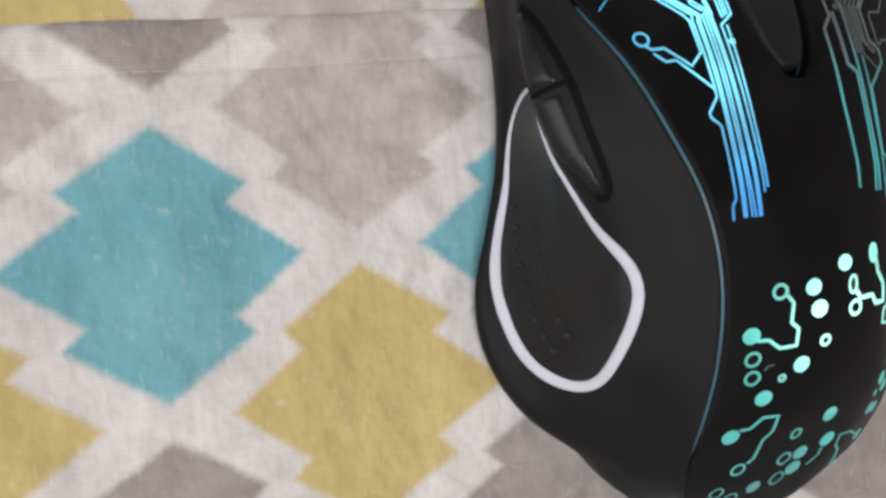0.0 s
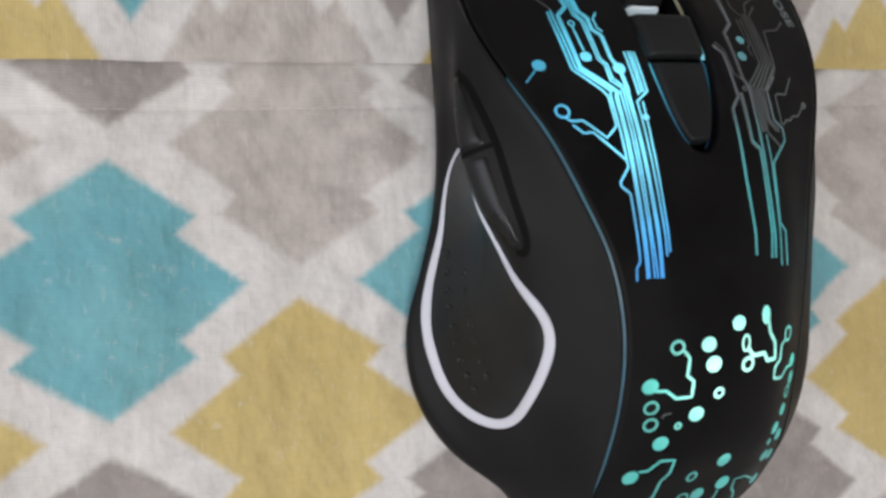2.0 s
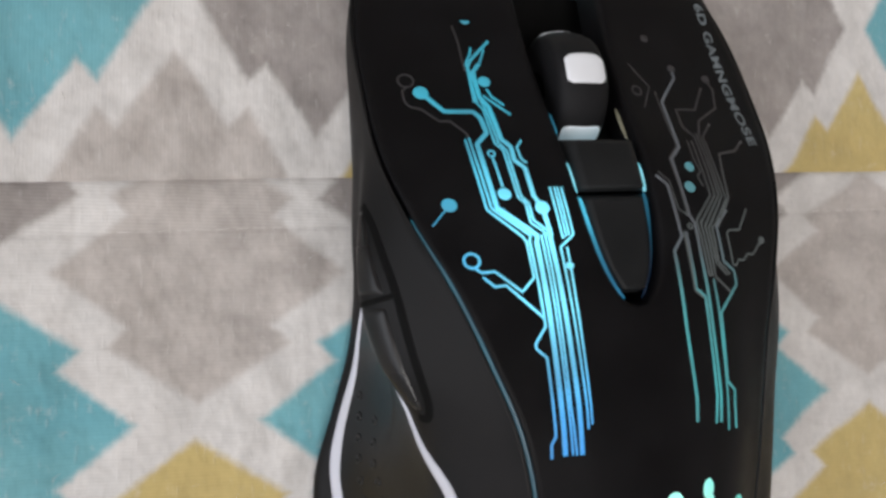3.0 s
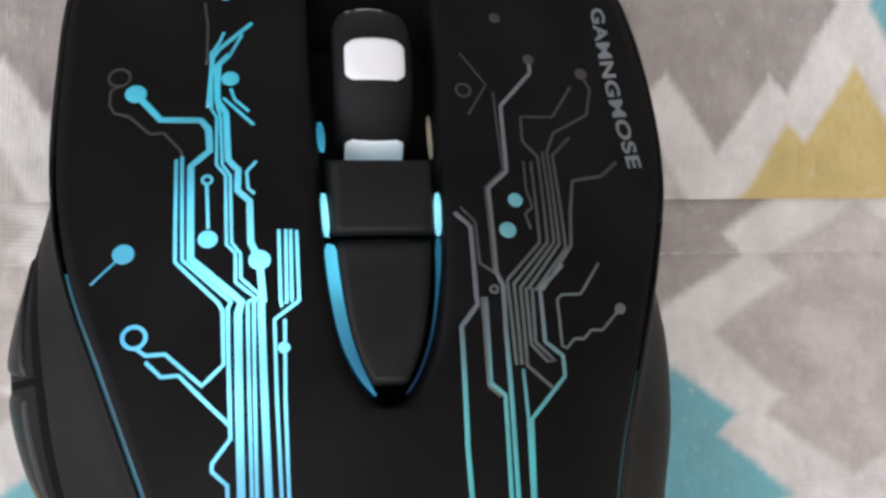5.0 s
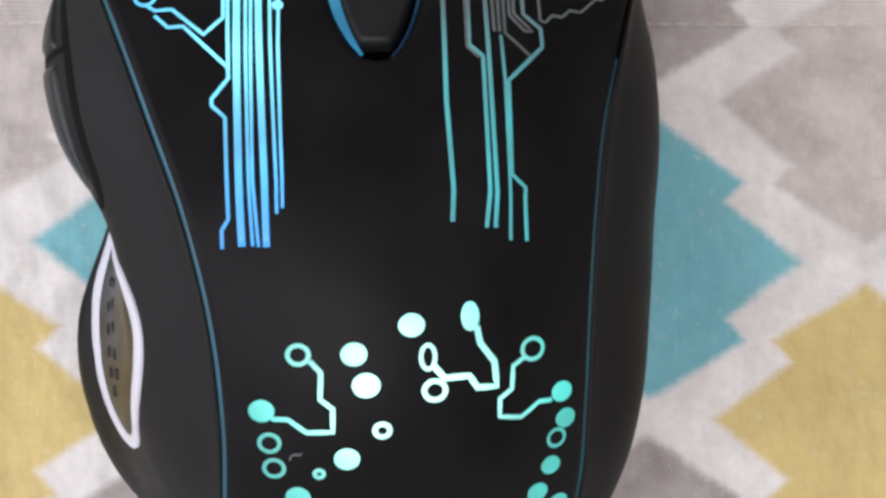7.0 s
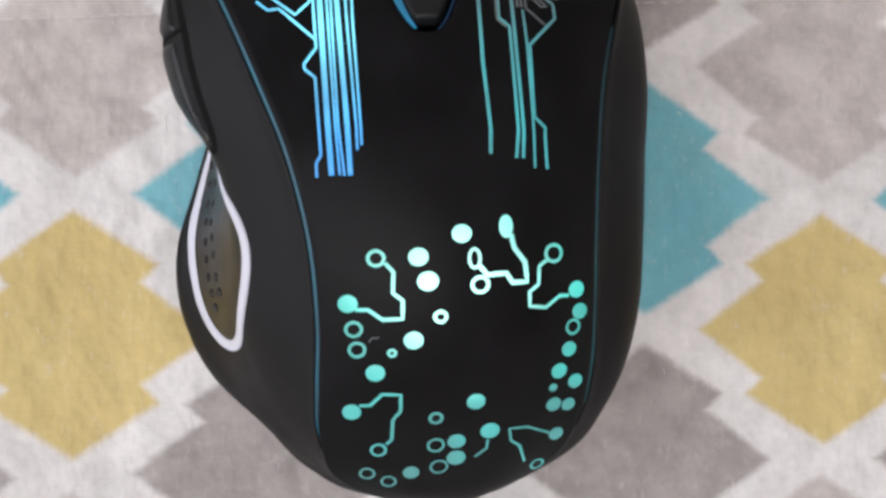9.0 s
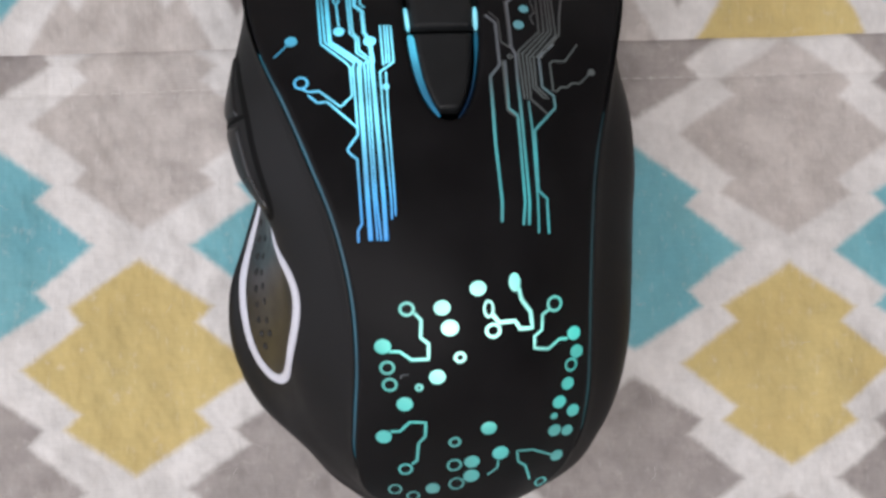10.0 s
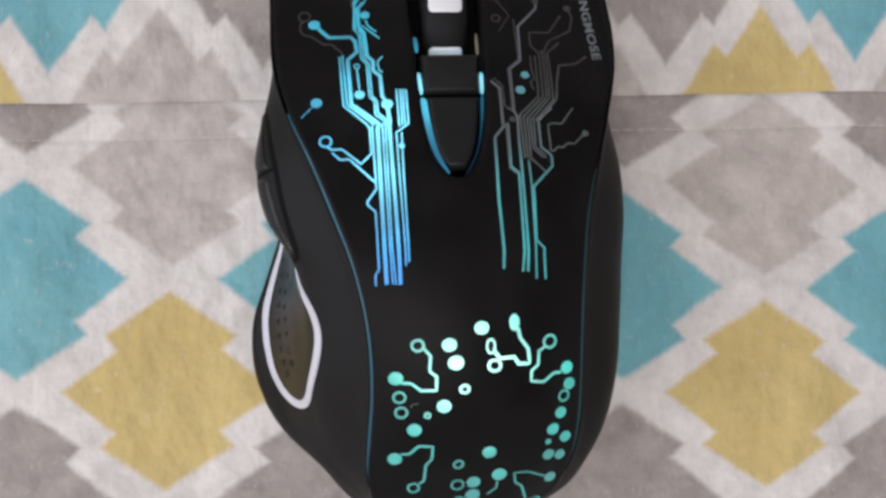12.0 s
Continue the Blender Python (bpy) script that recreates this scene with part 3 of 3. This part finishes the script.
pts = [on_flank(p.x, p.y) for p in loop]
ups = [(on_flank(p.x, p.y, 1.0) - on_flank(p.x, p.y)).normalized() for p in loop]
part("light_loop", ribbon(pts, ups, [loop_width(p) for p in loop], 0.35, True, 0.12), lit_loop, left, "milky white light loop round the thumb rest")
bm = bmesh.new()
centre = Vector((-8.0, 0.40, 0))
rings = []
for f in (1.0, 0.86, 0.7, 0.52, 0.34, 0.16):
    rings.append([bm.verts.new(on_flank(*(centre.lerp(p, f)).xy, 0.16 + 0.25 * (1 - f) ** 0.5) * MM) for p in loop])
for a, b in zip(rings[:-1], rings[1:]):
    for i in range(len(loop)):
        j = (i + 1) % len(loop)
        bm.faces.new((a[i], a[j], b[j], b[i]))
bm.faces.new(rings[-1])
bmesh.ops.recalc_face_normals(bm, faces=bm.faces)
grip = part("thumb_grip", bm, rubber, left, "dimpled black rubber thumb grip")


def stud():
    bm = bmesh.new()
    ring_a = []
    prof = ((0.80, -0.3), (0.72, 0.0), (0.62, 0.05), (0.50, 0.0), (0.40, -0.13), (0.2, -0.2))
    for r, z in prof:
        ring_a.append([bm.verts.new((r * math.cos(a) * MM, r * math.sin(a) * MM, z * MM)) for a in np.linspace(0, math.tau, 12, endpoint=False)])
    for a, b in zip(ring_a[:-1], ring_a[1:]):
        for i in range(12):
            j = (i + 1) % 12
            bm.faces.new((a[i], a[j], b[j], b[i]))
    bm.faces.new(ring_a[-1])
    return bm


DIMPLES = ("0.5,6.7 -2.9,7.2 -6.3,7.9 -9.4,8.8 -12.7,9.9 -15.7,10.8 -18.6,11.7 -21.2,12.9 -23.5,14",
           "-3,11.4 -6.5,11.8 -9.6,12.6 -12.1,14.1 -15,15 -18.5,16.1 -20.9,17.1")
stud_mesh = None
for column in DIMPLES:
    for place in column.split():
        v, z = map(float, place.split(","))
        s = up_flank(v, z)
        p, q = on_flank(v, s, 0.50), on_flank(v, s, 1.6)
        if stud_mesh is None:
            ob = part("dimple", stud(), rubber, left)
            stud_mesh = ob.data
        else:
            ob = new("dimple", stud_mesh)
            ob.parent = left
        ob.matrix_local = Matrix.Translation(p * MM) @ (q - p).to_track_quat("Z", "Y").to_matrix().to_4x4()


# side buttons: raised pads on the flank between two edge lines
def side_button(v0, v1, low, high, name):
    bm = bmesh.new()
    nv, ns = 26, 10
    rows = []
    for i in range(nv + 1):
        f = i / nv
        v = v0 + (v1 - v0) * f
        a, b = low(f), high(f)
        row = []
        for j in range(ns + 1):
            g = j / ns
            rim = min(1.0, min(f, 1 - f) * 9, min(g, 1 - g) * 4.5)
            lift = -0.45 + 0.8 * math.sqrt(max(0.0, 1 - (1 - rim) ** 2))
            row.append(bm.verts.new(on_flank(v, a + (b - a) * g, lift) * MM))
        rows.append(row)
    for a, b in zip(rows[:-1], rows[1:]):
        for j in range(ns):
            bm.faces.new((a[j], a[j + 1], b[j + 1], b[j]))
    bmesh.ops.recalc_face_normals(bm, faces=bm.faces)
    part(name, bm, gloss_black, left, "glossy black side button")


def groove(path, width, name):
    pts = smooth_path([Vector((*map(float, w.split(",")), 0)) for w in path.split()], 2)
    ps = [on_flank(p.x, p.y) for p in pts]
    ns = [(on_flank(p.x, p.y, 1.0) - on_flank(p.x, p.y)).normalized() for p in pts]
    part(name, ribbon(ps, ns, width, 0.04), hollow_black, left, "dark gap round the side buttons")


groove("31,0.71 28,0.775 22.6,0.80 17.5,0.80 11.2,0.775 5,0.755 1.5,0.735 -0.3,0.70 0.2,0.665", 1.25, "gap")
groove("17.6,0.80 16.9,0.72 16.2,0.61", 0.8, "gap")
side_button(17.4, 30.2, lambda f: 0.61 + 0.075 * f ** 2, lambda f: 0.765 - 0.05 * f ** 2, "side_button")
side_button(0.9, 16.2, lambda f: 0.675 - 0.105 * min(1, f * 2.2) + 0.03 * f, lambda f: 0.705 + 0.05 * f, "side_button")

# ---- well with wheel and buttons ----
def well_strip(side, vs, inset, low, width, material, label):
    """A light guide low on one wall of the well."""
    pts, ups, ws = [], [], []
    for i, v in enumerate(vs):
        k = min(1.0, hollow(v) / 3.0)
        u = MIDDLE + side * hollow(v)
        pts.append(Vector((u - side * inset * k, v + 0.5 * (1 - k), top_z(u, v) - low)))
        ups.append(Vector((-side * 0.55, 0, 0.85)).normalized())
        end = min(1.0, 0.45 + i / 3, 0.45 + (len(vs) - 1 - i) / 3)
        ws.append(end * (width(v) if callable(width) else width))
    part("light_strip", ribbon(pts, ups, ws, 0.1), material, mouse, label)


well_strip(-1, np.arange(30.6, 14.7, -0.7), 1.15, 1.9, lambda v: min(1.7, 0.25 + (v - 14.5) * 0.19), lit_well, "wide glowing light guide in the wheel well")
well_strip(1, np.arange(31.2, 15.0, -0.7), 0.8, 2.3, lambda v: max(0.2, 0.75 - (31.2 - v) * 0.09), lit_rim, "faint light guide in the wheel well")
for side in (-1, 1):
    well_strip(side, np.arange(36.2, 31.3, -0.6), 0.85, 1.7, 0.75, lit_spot, "bright lamp window in the wheel well")
well_strip(-1, np.arange(44.8, 40.8, -0.6), 0.95, 2.0, 0.9, lit_well, "short glowing bar beside the scroll wheel")
well_strip(1, np.arange(46.0, 40.2, -0.7), 1.1, 2.0, 0.55, pale_bar, "pale plastic bar beside the scroll wheel")


def well_button(v0, v1, inset, drop, name, tilt=0.0):
    """A key in the well, as wide as the well less a gap, with a rounded rim."""
    bm = bmesh.new()
    rows = []
    for v in np.linspace(v0, v1, 24):
        w = max(0.25, hollow(v) - inset)
        row = []
        e = min(1.0, (v - v0) / 0.7, (v1 - v) / 0.7)
        for g in np.linspace(-1, 1, 15):
            rim = min(1.0, (1 - abs(g)) * w / 0.7, e)
            z = top_z(MIDDLE, v) - drop + tilt * (v - v0) - 2.4 * (1 - math.sqrt(max(0, 1 - (1 - rim) ** 2))) + 0.25 * (1 - g * g)
            row.append(bm.verts.new(((MIDDLE + g * w) * MM, v * MM, z * MM)))
        rows.append(row)
    for a, b in zip(rows[:-1], rows[1:]):
        for j in range(14):
            bm.faces.new((a[j], a[j + 1], b[j + 1], b[j]))
    bmesh.ops.recalc_face_normals(bm, faces=bm.faces)
    part(name, bm, key_black, mouse, "black key behind the scroll wheel")


well_button(31.5, 40.2, 1.15, 0.25, "upper_key")
well_button(16.0, 31.1, 1.35, 0.9, "lower_key")

# scroll wheel
AXLE = Vector((-0.2, 49.6, 13.7))


def tyre_profile():
    return ((-4.6, 4.0), (-4.6, 8.2), (-4.3, 9.3), (-3.7, 10.05), (-2.2, 10.6), (0, 10.8), (2.2, 10.6), (3.7, 10.05), (4.3, 9.3), (4.6, 8.2), (4.6, 4.0))


def turned(profile, a0, a1, steps, out=0.0):
    """A profile turned round the axle; a part turn has rounded corners."""
    bm = bmesh.new()
    full = abs(a1 - a0 - 360) < 1e-6
    angles = [radians(a0 + (a1 - a0) * i / steps) for i in range(steps if full else steps + 1)]
    narrow = [1.0 if full else 1 - 0.16 * max(0.0, abs(2 * i / steps - 1) - 0.72) / 0.28 for i in range(len(angles))]
    rows = [[bm.verts.new(((AXLE.x + u * k) * MM, (AXLE.y + math.cos(a) * (r + out)) * MM, (AXLE.z + math.sin(a) * (r + out)) * MM)) for u, r in profile] for a, k in zip(angles, narrow)]
    pairs = list(zip(rows[:-1], rows[1:])) + ([(rows[-1], rows[0])] if full else [])
    for a, b in pairs:
        for i in range(len(profile) - 1):
            bm.faces.new((a[i], a[i + 1], b[i + 1], b[i]))
    if not full:
        bm.faces.new(rows[0])
        bm.faces.new(rows[-1][::-1])
    bmesh.ops.recalc_face_normals(bm, faces=bm.faces)
    return bm


wheel = part("scroll_wheel", turned(tyre_profile(), 0, 360, 64), tyre_black, mouse, "black scroll wheel with milky white windows")
window_profile = ((-3.5, 9.4), (-3.45, 10.1), (-2.9, 10.42), (-1.6, 10.68), (0, 10.78), (1.6, 10.68), (2.9, 10.42), (3.45, 10.1), (3.5, 9.4))
for mid in (77, 143, 215, 287, 359):
    part("window", turned(window_profile, mid - 14, mid + 14, 10, 0.12), lit_wheel, wheel, "milky white window")


# ---- printed circuit pattern on the shell ----
def trace(material, width, path):
    """A printed conductor along (u, v) corners."""
    pts = finer([Vector((*map(float, w.split(",")), 0)) for w in path.split()], 1.2)
    ps = [on_top(p.x, p.y) for p in pts]
    ns = [(on_top(p.x, p.y, 1.0) - on_top(p.x, p.y)).normalized() for p in pts]
    part("trace", ribbon(ps, ns, width, 0.05), material, top)


def dot(material, u, v, r, tall=0.9):
    bm = bmesh.new()
    rings = [[bm.verts.new(on_top(u + k * r * math.cos(a), v + k * r * tall * math.sin(a), h) * MM) for a in np.linspace(0, math.tau, 20, endpoint=False)]
             for k, h in ((1.03, -0.2), (1.0, 0.05), (0.86, 0.08))]
    for a, b in zip(rings[:-1], rings[1:]):
        for i in range(20):
            j = (i + 1) % 20
            bm.faces.new((a[i], a[j], b[j], b[i]))
    bm.faces.new(rings[-1])
    part("dot", bm, material, top)


def ring(material, u, v, r, width, tall=0.92):
    ps = [Vector((u + r * math.cos(a), v + r * tall * math.sin(a), 0)) for a in np.linspace(0, math.tau, 24, endpoint=False)]
    pts = [on_top(p.x, p.y) for p in ps]
    ns = [(on_top(p.x, p.y, 1.0) - on_top(p.x, p.y)).normalized() for p in ps]
    part("ring", ribbon(pts, ns, width, 0.06, True), material, top)


trace(lit_blue, 0.75, "-27,48.2 -24,44.9 -19.6,44.8 -18.7,43.7 -18.4,41.1 -20.3,39.3 -19.7,29.3 -14.6,25 -14.9,23.9 -14.4,1.5 -14.2,-5.3")
trace(lit_blue, 0.38, "-21.9,40.1 -21.2,29 -16.9,25 -16.4,24.2 -16.2,19.1 -18.2,17.2 -21.7,20.2 -23.5,20.1 -24.4,20.7")
trace(lit_blue, 0.38, "-21.3,40.4 -20.5,29.2 -15.6,25 -15.9,24.4 -15.5,12.3 -17.2,10.1 -17.2,9.4 -15.8,8.1 -15.6,1.5 -15.5,-2.5 -16.2,-3.6 -16.2,-5.5")
trace(lit_blue, 0.38, "-15.6,13.5 -20.4,18.2 -22,18.1 -23.5,19.5")
trace(part_lit_grey, 0.3, "-21.3,40.4 -21.4,41 -23.5,43.3 -25,43.2 -27.5,45.4 -29.1,45.8 -29.8,46.9 -29.8,48.6 -29,49.2")
trace(lit_blue, 0.35, "-18.1,32.4 -18.5,37.1")
trace(lit_blue, 0.34, "-17.5,56.3 -18,54.9 -18.9,53.4 -18.5,46.1 -17.9,45.2 -17.6,39.4 -16.6,38.2 -16.2,30.7 -15.3,29.8 -15.2,26.9 -13.3,25.4 -14,24.9 -13.4,1.4 -13.1,-5.3")
trace(lit_blue, 0.34, "-17.9,46.5 -17.5,45.3 -17,39.4 -16.1,38.2 -15.7,30.9 -14.8,29.8 -14.7,27.3 -12.8,25.6 -13.4,24.9 -13,1.4 -12.5,-5.4")
trace(lit_blue, 0.7, "-16.8,53.3 -18.2,51.7 -17.9,47.2 -16.9,45.7 -16.4,40 -15.3,38.8 -15.3,36.5 -14,35.3 -13.8,30.9 -12.9,29.1 -12.5,25 -12.7,24.9 -11.8,1.4 -11.7,-5.4")
trace(lit_blue, 0.35, "-16.5,48.8 -16,47.4 -14.4,45.9")
trace(lit_blue, 0.35, "-17.3,47.6 -13.8,44.2")
trace(lit_blue, 0.35, "-13.4,39.8 -14.4,38.6 -14.2,36.7 -13.5,36.1")
trace(lit_blue, 0.34, "-11,32.2 -10.8,25 -10.7,24.4")
trace(lit_blue, 0.34, "-10.3,32.2 -10.2,25 -10.3,24.7")
trace(lit_blue, 0.34, "-9.8,32.2 -9.7,25 -9.8,24.9")
trace(lit_blue, 0.34, "-9.2,32.1 -9,25 -9.1,24.9 -11.4,23.2 -11.2,15.9 -10.6,1.3 -10.6,-2")
trace(lit_blue, 0.34, "-10.4,23.2 -10.4,15.9 -10,1.3 -10,-1.4")
trace(lit_blue, 0.22, "-26.4,29.9 -29.3,26.9")
trace(lit_blue, 0.5, "-14.3,57.6 -18,54 -18.7,52.8 -18.9,46.4")
trace(lit_blue, 0.34, "-15.4,56 -16.7,53.3 -17.8,52.1 -17.9,46.3")
trace(part_lit_grey, 0.3, "-19.9,60.4 -19.4,57.2 -19.3,52")
trace(lit_dim, 0.48, "19.8,54 19.7,52.1 15.1,47.3 14.3,38.7 11.8,36.7 11.5,27.4 12.1,26 12,21.3 12.3,9.8 12.6,0 12.3,-3.8")
trace(part_lit_grey, 0.3, "14.4,49.2 13.9,38.9 11.4,36.7 11.3,27.4")
trace(lit_dim, 0.5, "7.6,33.9 9.2,32.3 9.1,25 9.2,24.1 7.3,21.9 7.3,10 7.8,0.3 7.6,-3.1")
trace(part_lit_grey, 0.3, "8.3,34.5 9.8,32.9 9.8,28.4 11.3,27.3")
trace(part_lit_grey, 0.35, "9.7,24.8 9.8,15.9 11.1,14.8")
trace(lit_dim, 0.45, "10.1,24.8 10,16.2 11.5,14.9 11.8,0.1 11.3,-3.8")
trace(part_lit_grey, 0.3, "16.6,40 16.3,36.7 16.7,34.5 15.7,33.7 16.1,32")
trace(part_lit_grey, 0.35, "17.5,40 16.9,30.5 12.6,26.5 12.6,26.5 12.9,17.8")
trace(part_lit_grey, 0.35, "24.9,50.4 21.6,46 17.4,45.9 17,42.6 18.5,40.7 17.8,30.5 13.3,26.1 13.3,26.3 13.5,17.8")
trace(part_lit_grey, 0.35, "19.2,41.3 18.6,30.5 14.1,25.8 14,25.8 14.1,17.7 16.9,15.2")
trace(part_lit_grey, 0.35, "26.7,52.3 27.5,50.1 26.3,46.5 21.2,43.8 19.8,41.3 19.2,30.3 14.9,25.6 14.6,25.6 14.7,19.8 16.4,18 17.3,18 15.2,20")
trace(part_lit_grey, 0.35, "23.2,43.3 20.4,40.8 19.9,29.8 15.7,25.4 15.3,25.6 15.2,20")
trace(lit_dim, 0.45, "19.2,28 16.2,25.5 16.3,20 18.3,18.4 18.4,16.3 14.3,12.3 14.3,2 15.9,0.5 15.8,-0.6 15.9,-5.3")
trace(part_lit_grey, 0.4, "28.7,40.2 26.1,38.3 22.3,37.7 21.2,33.8 20.6,30.1 16.5,25.4")
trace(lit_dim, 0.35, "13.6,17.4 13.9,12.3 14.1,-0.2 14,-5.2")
trace(part_lit_grey, 0.3, "23.7,28.1 21,24.8 18.7,24.8 18.1,24.3 18.3,19.4 18.9,19.2 19.8,20.1 21,20 22,20.9 23.4,20.8 25.9,23")
trace(part_lit_grey, 0.25, "10.7,54.4 13.6,50.1 10.9,46")
trace(lit_pad, 0.55, "-7.7,-17.4 -6.6,-18.7 -6.8,-21.6 -5.5,-22.7 -5.6,-25.3 -8.4,-25.3 -10.3,-23.8 -12.1,-23.7")
trace(lit_pad, 0.7, "10,-14.3 10.4,-16.2 12,-18.3 12.3,-21.1 10.1,-21.1 9.2,-19.7 6.5,-19.8 5.3,-18.4")
trace(lit_pad, 0.55, "15.5,-18.2 14.2,-19 14.1,-21.6 12.7,-22.6 12.7,-24.7 15.3,-25.1 17.6,-23.6 19.3,-23.7")
trace(lit_pad, 0.5, "-12.4,-38.2 -10.8,-38.2 -9,-36.5 -6.3,-36.7 -6.4,-39.4 -7.6,-40.8 -7.9,-44.3 -8.8,-45.1")
trace(lit_pad, 0.35, "6.9,-45.7 6.8,-47.3 5,-48.7")
trace(lit_pad, 0.4, "17.3,-46.1 13.3,-44.2 10.3,-44.1 10.7,-46.4 12.2,-47.5 13.5,-51.1")
dot(lit_blue, -27, 48.2, 1.2)
dot(lit_blue, -16.6, 50.1, 1)
dot(lit_blue, -18.1, 31.3, 1)
dot(lit_blue, -12.9, 29.1, 1.1)
dot(lit_blue, -26.4, 29.9, 1.1)
dot(lit_blue, -10.5, 20.5, 0.6)
dot(lit_blue, -17.5, 61.5, 0.9)
dot(part_lit_grey, 19.8, 54, 0.75)
dot(part_lit_grey, 26.7, 52.3, 0.82)
dot(lit_faint, 14.8, 35.3, 0.88)
dot(lit_faint, 13.4, 31.9, 0.97)
dot(part_lit_grey, 25.9, 23, 0.68)
dot(part_lit_grey, 16, 59.8, 0.75)
dot(lit_pad, -3.1, -16.8, 1.4)
dot(lit_pad, -1.9, -20.2, 1.5)
dot(lit_pad, 3, -13.9, 1.4)
dot(lit_pad, 9.3, -13.2, 1, 1.6)
dot(lit_pad, -13.1, -22.8, 1.4)
dot(lit_pad, -4.2, -28.5, 1.4)
dot(lit_pad, -9.8, -33.1, 1.4)
dot(lit_pad, -13.6, -39.2, 1.4)
dot(lit_pad, 4.8, -38.7, 1.4)
dot(lit_pad, 2, -45.5, 1.4)
dot(lit_pad, 2, -48.6, 1.5)
dot(lit_pad, 7.2, -44.1, 1.5)
dot(lit_pad, 18.6, -46.6, 1.3)
dot(lit_pad, 20.7, -22.9, 1.4)
dot(lit_pad, 21.4, -26.3, 1.35)
dot(lit_pad, 19.6, -32, 1.3)
dot(lit_pad, 18, -35.3, 1.35)
dot(lit_pad, 21.1, -37.5, 1.3)
dot(lit_pad, 17.1, -37.9, 0.7)
dot(lit_pad, 17.5, -40.9, 1.3)
dot(lit_pad, 20.2, -41.4, 1.2)
dot(lit_pad, -5.1, -50.8, 1.3)
ring(part_lit_grey, -29, 50.3, 1.2, 0.3)
ring(lit_blue, -24.7, 21.8, 1.1, 0.4)
ring(lit_blue, -18.5, 37.7, 0.5, 0.3)
ring(part_lit_grey, 11.1, 25.6, 0.4, 0.3)
ring(part_lit_grey, 10.6, 49.2, 0.9, 0.3)
ring(lit_pad, -8.9, -16.7, 1.1, 0.5)
ring(lit_pad, -12.5, -26.5, 1.1, 0.45)
ring(lit_pad, -12.2, -29.5, 1.1, 0.45)
ring(lit_pad, -7.3, -30.2, 0.5, 0.45)
ring(lit_pad, -0.3, -25.3, 0.8, 0.55)
ring(lit_pad, 5.4, -21.1, 1.15, 0.55)
ring(lit_pad, 4.7, -17.4, 0.75, 0.45, 1.75)
ring(lit_pad, 16.6, -17.3, 1.3, 0.5)
ring(lit_pad, 20.2, -28.6, 1.15, 0.45)
ring(lit_pad, -1.2, -41, 0.9, 0.5)
ring(lit_pad, -1.2, -45.9, 1.2, 0.4)
ring(lit_pad, -10, -46.1, 1.1, 0.4)
ring(lit_pad, -12, -50.6, 1.1, 0.35)
ring(lit_pad, -8.7, -52.4, 1.1, 0.35)
ring(lit_pad, -0.7, -50.1, 1.3, 0.35)
ring(lit_pad, 16.1, -52.5, 1.1, 0.35)

# a fleck of fluff lying on the shell
fluff = [on_top(u, v, 0.05) for u, v in ((-10.4, -28.5), (-10.2, -28.0), (-9.8, -27.8), (-9.3, -27.9), (-9.0, -27.7))]
part("fleck", ribbon(fluff, [Vector((0, 0, 1))] * 5, 0.16, 0.05), text_grey, top, "small pale fleck of fluff")

# lettering along the edge of the shell
curve = bpy.data.curves.new("lettering", "FONT")
curve.body = "6D GAMNGMOSE"
curve.size, curve.space_character, curve.offset = 1.0, 1.08, 0.03
letters = bpy.data.objects.new("lettering_curve", curve)
scene.collection.objects.link(letters)
bpy.context.view_layer.update()
flat = letters.evaluated_get(bpy.context.evaluated_depsgraph_get()).to_mesh()
bm = bmesh.new()
bm.from_mesh(flat)
wide = max(p.co.x for p in bm.verts)
for p in bm.verts:
    run, up = p.co.x / wide, p.co.y
    v = 67.7 - run * 28.4 + 0.3 * math.sin(run * 3.14) + up * 0.3
    u = 29.9 + 0.2 * run - 0.25 * math.sin(run * 3.14) + up * 2.65
    q = on_top(u, v, 0.1)
    p.co = Vector((q.x, nose(q.x, q.y), q.z)) * MM
bpy.data.objects.remove(letters)
part("lettering", bm, text_grey, top, "pale grey printed lettering", smooth=False)
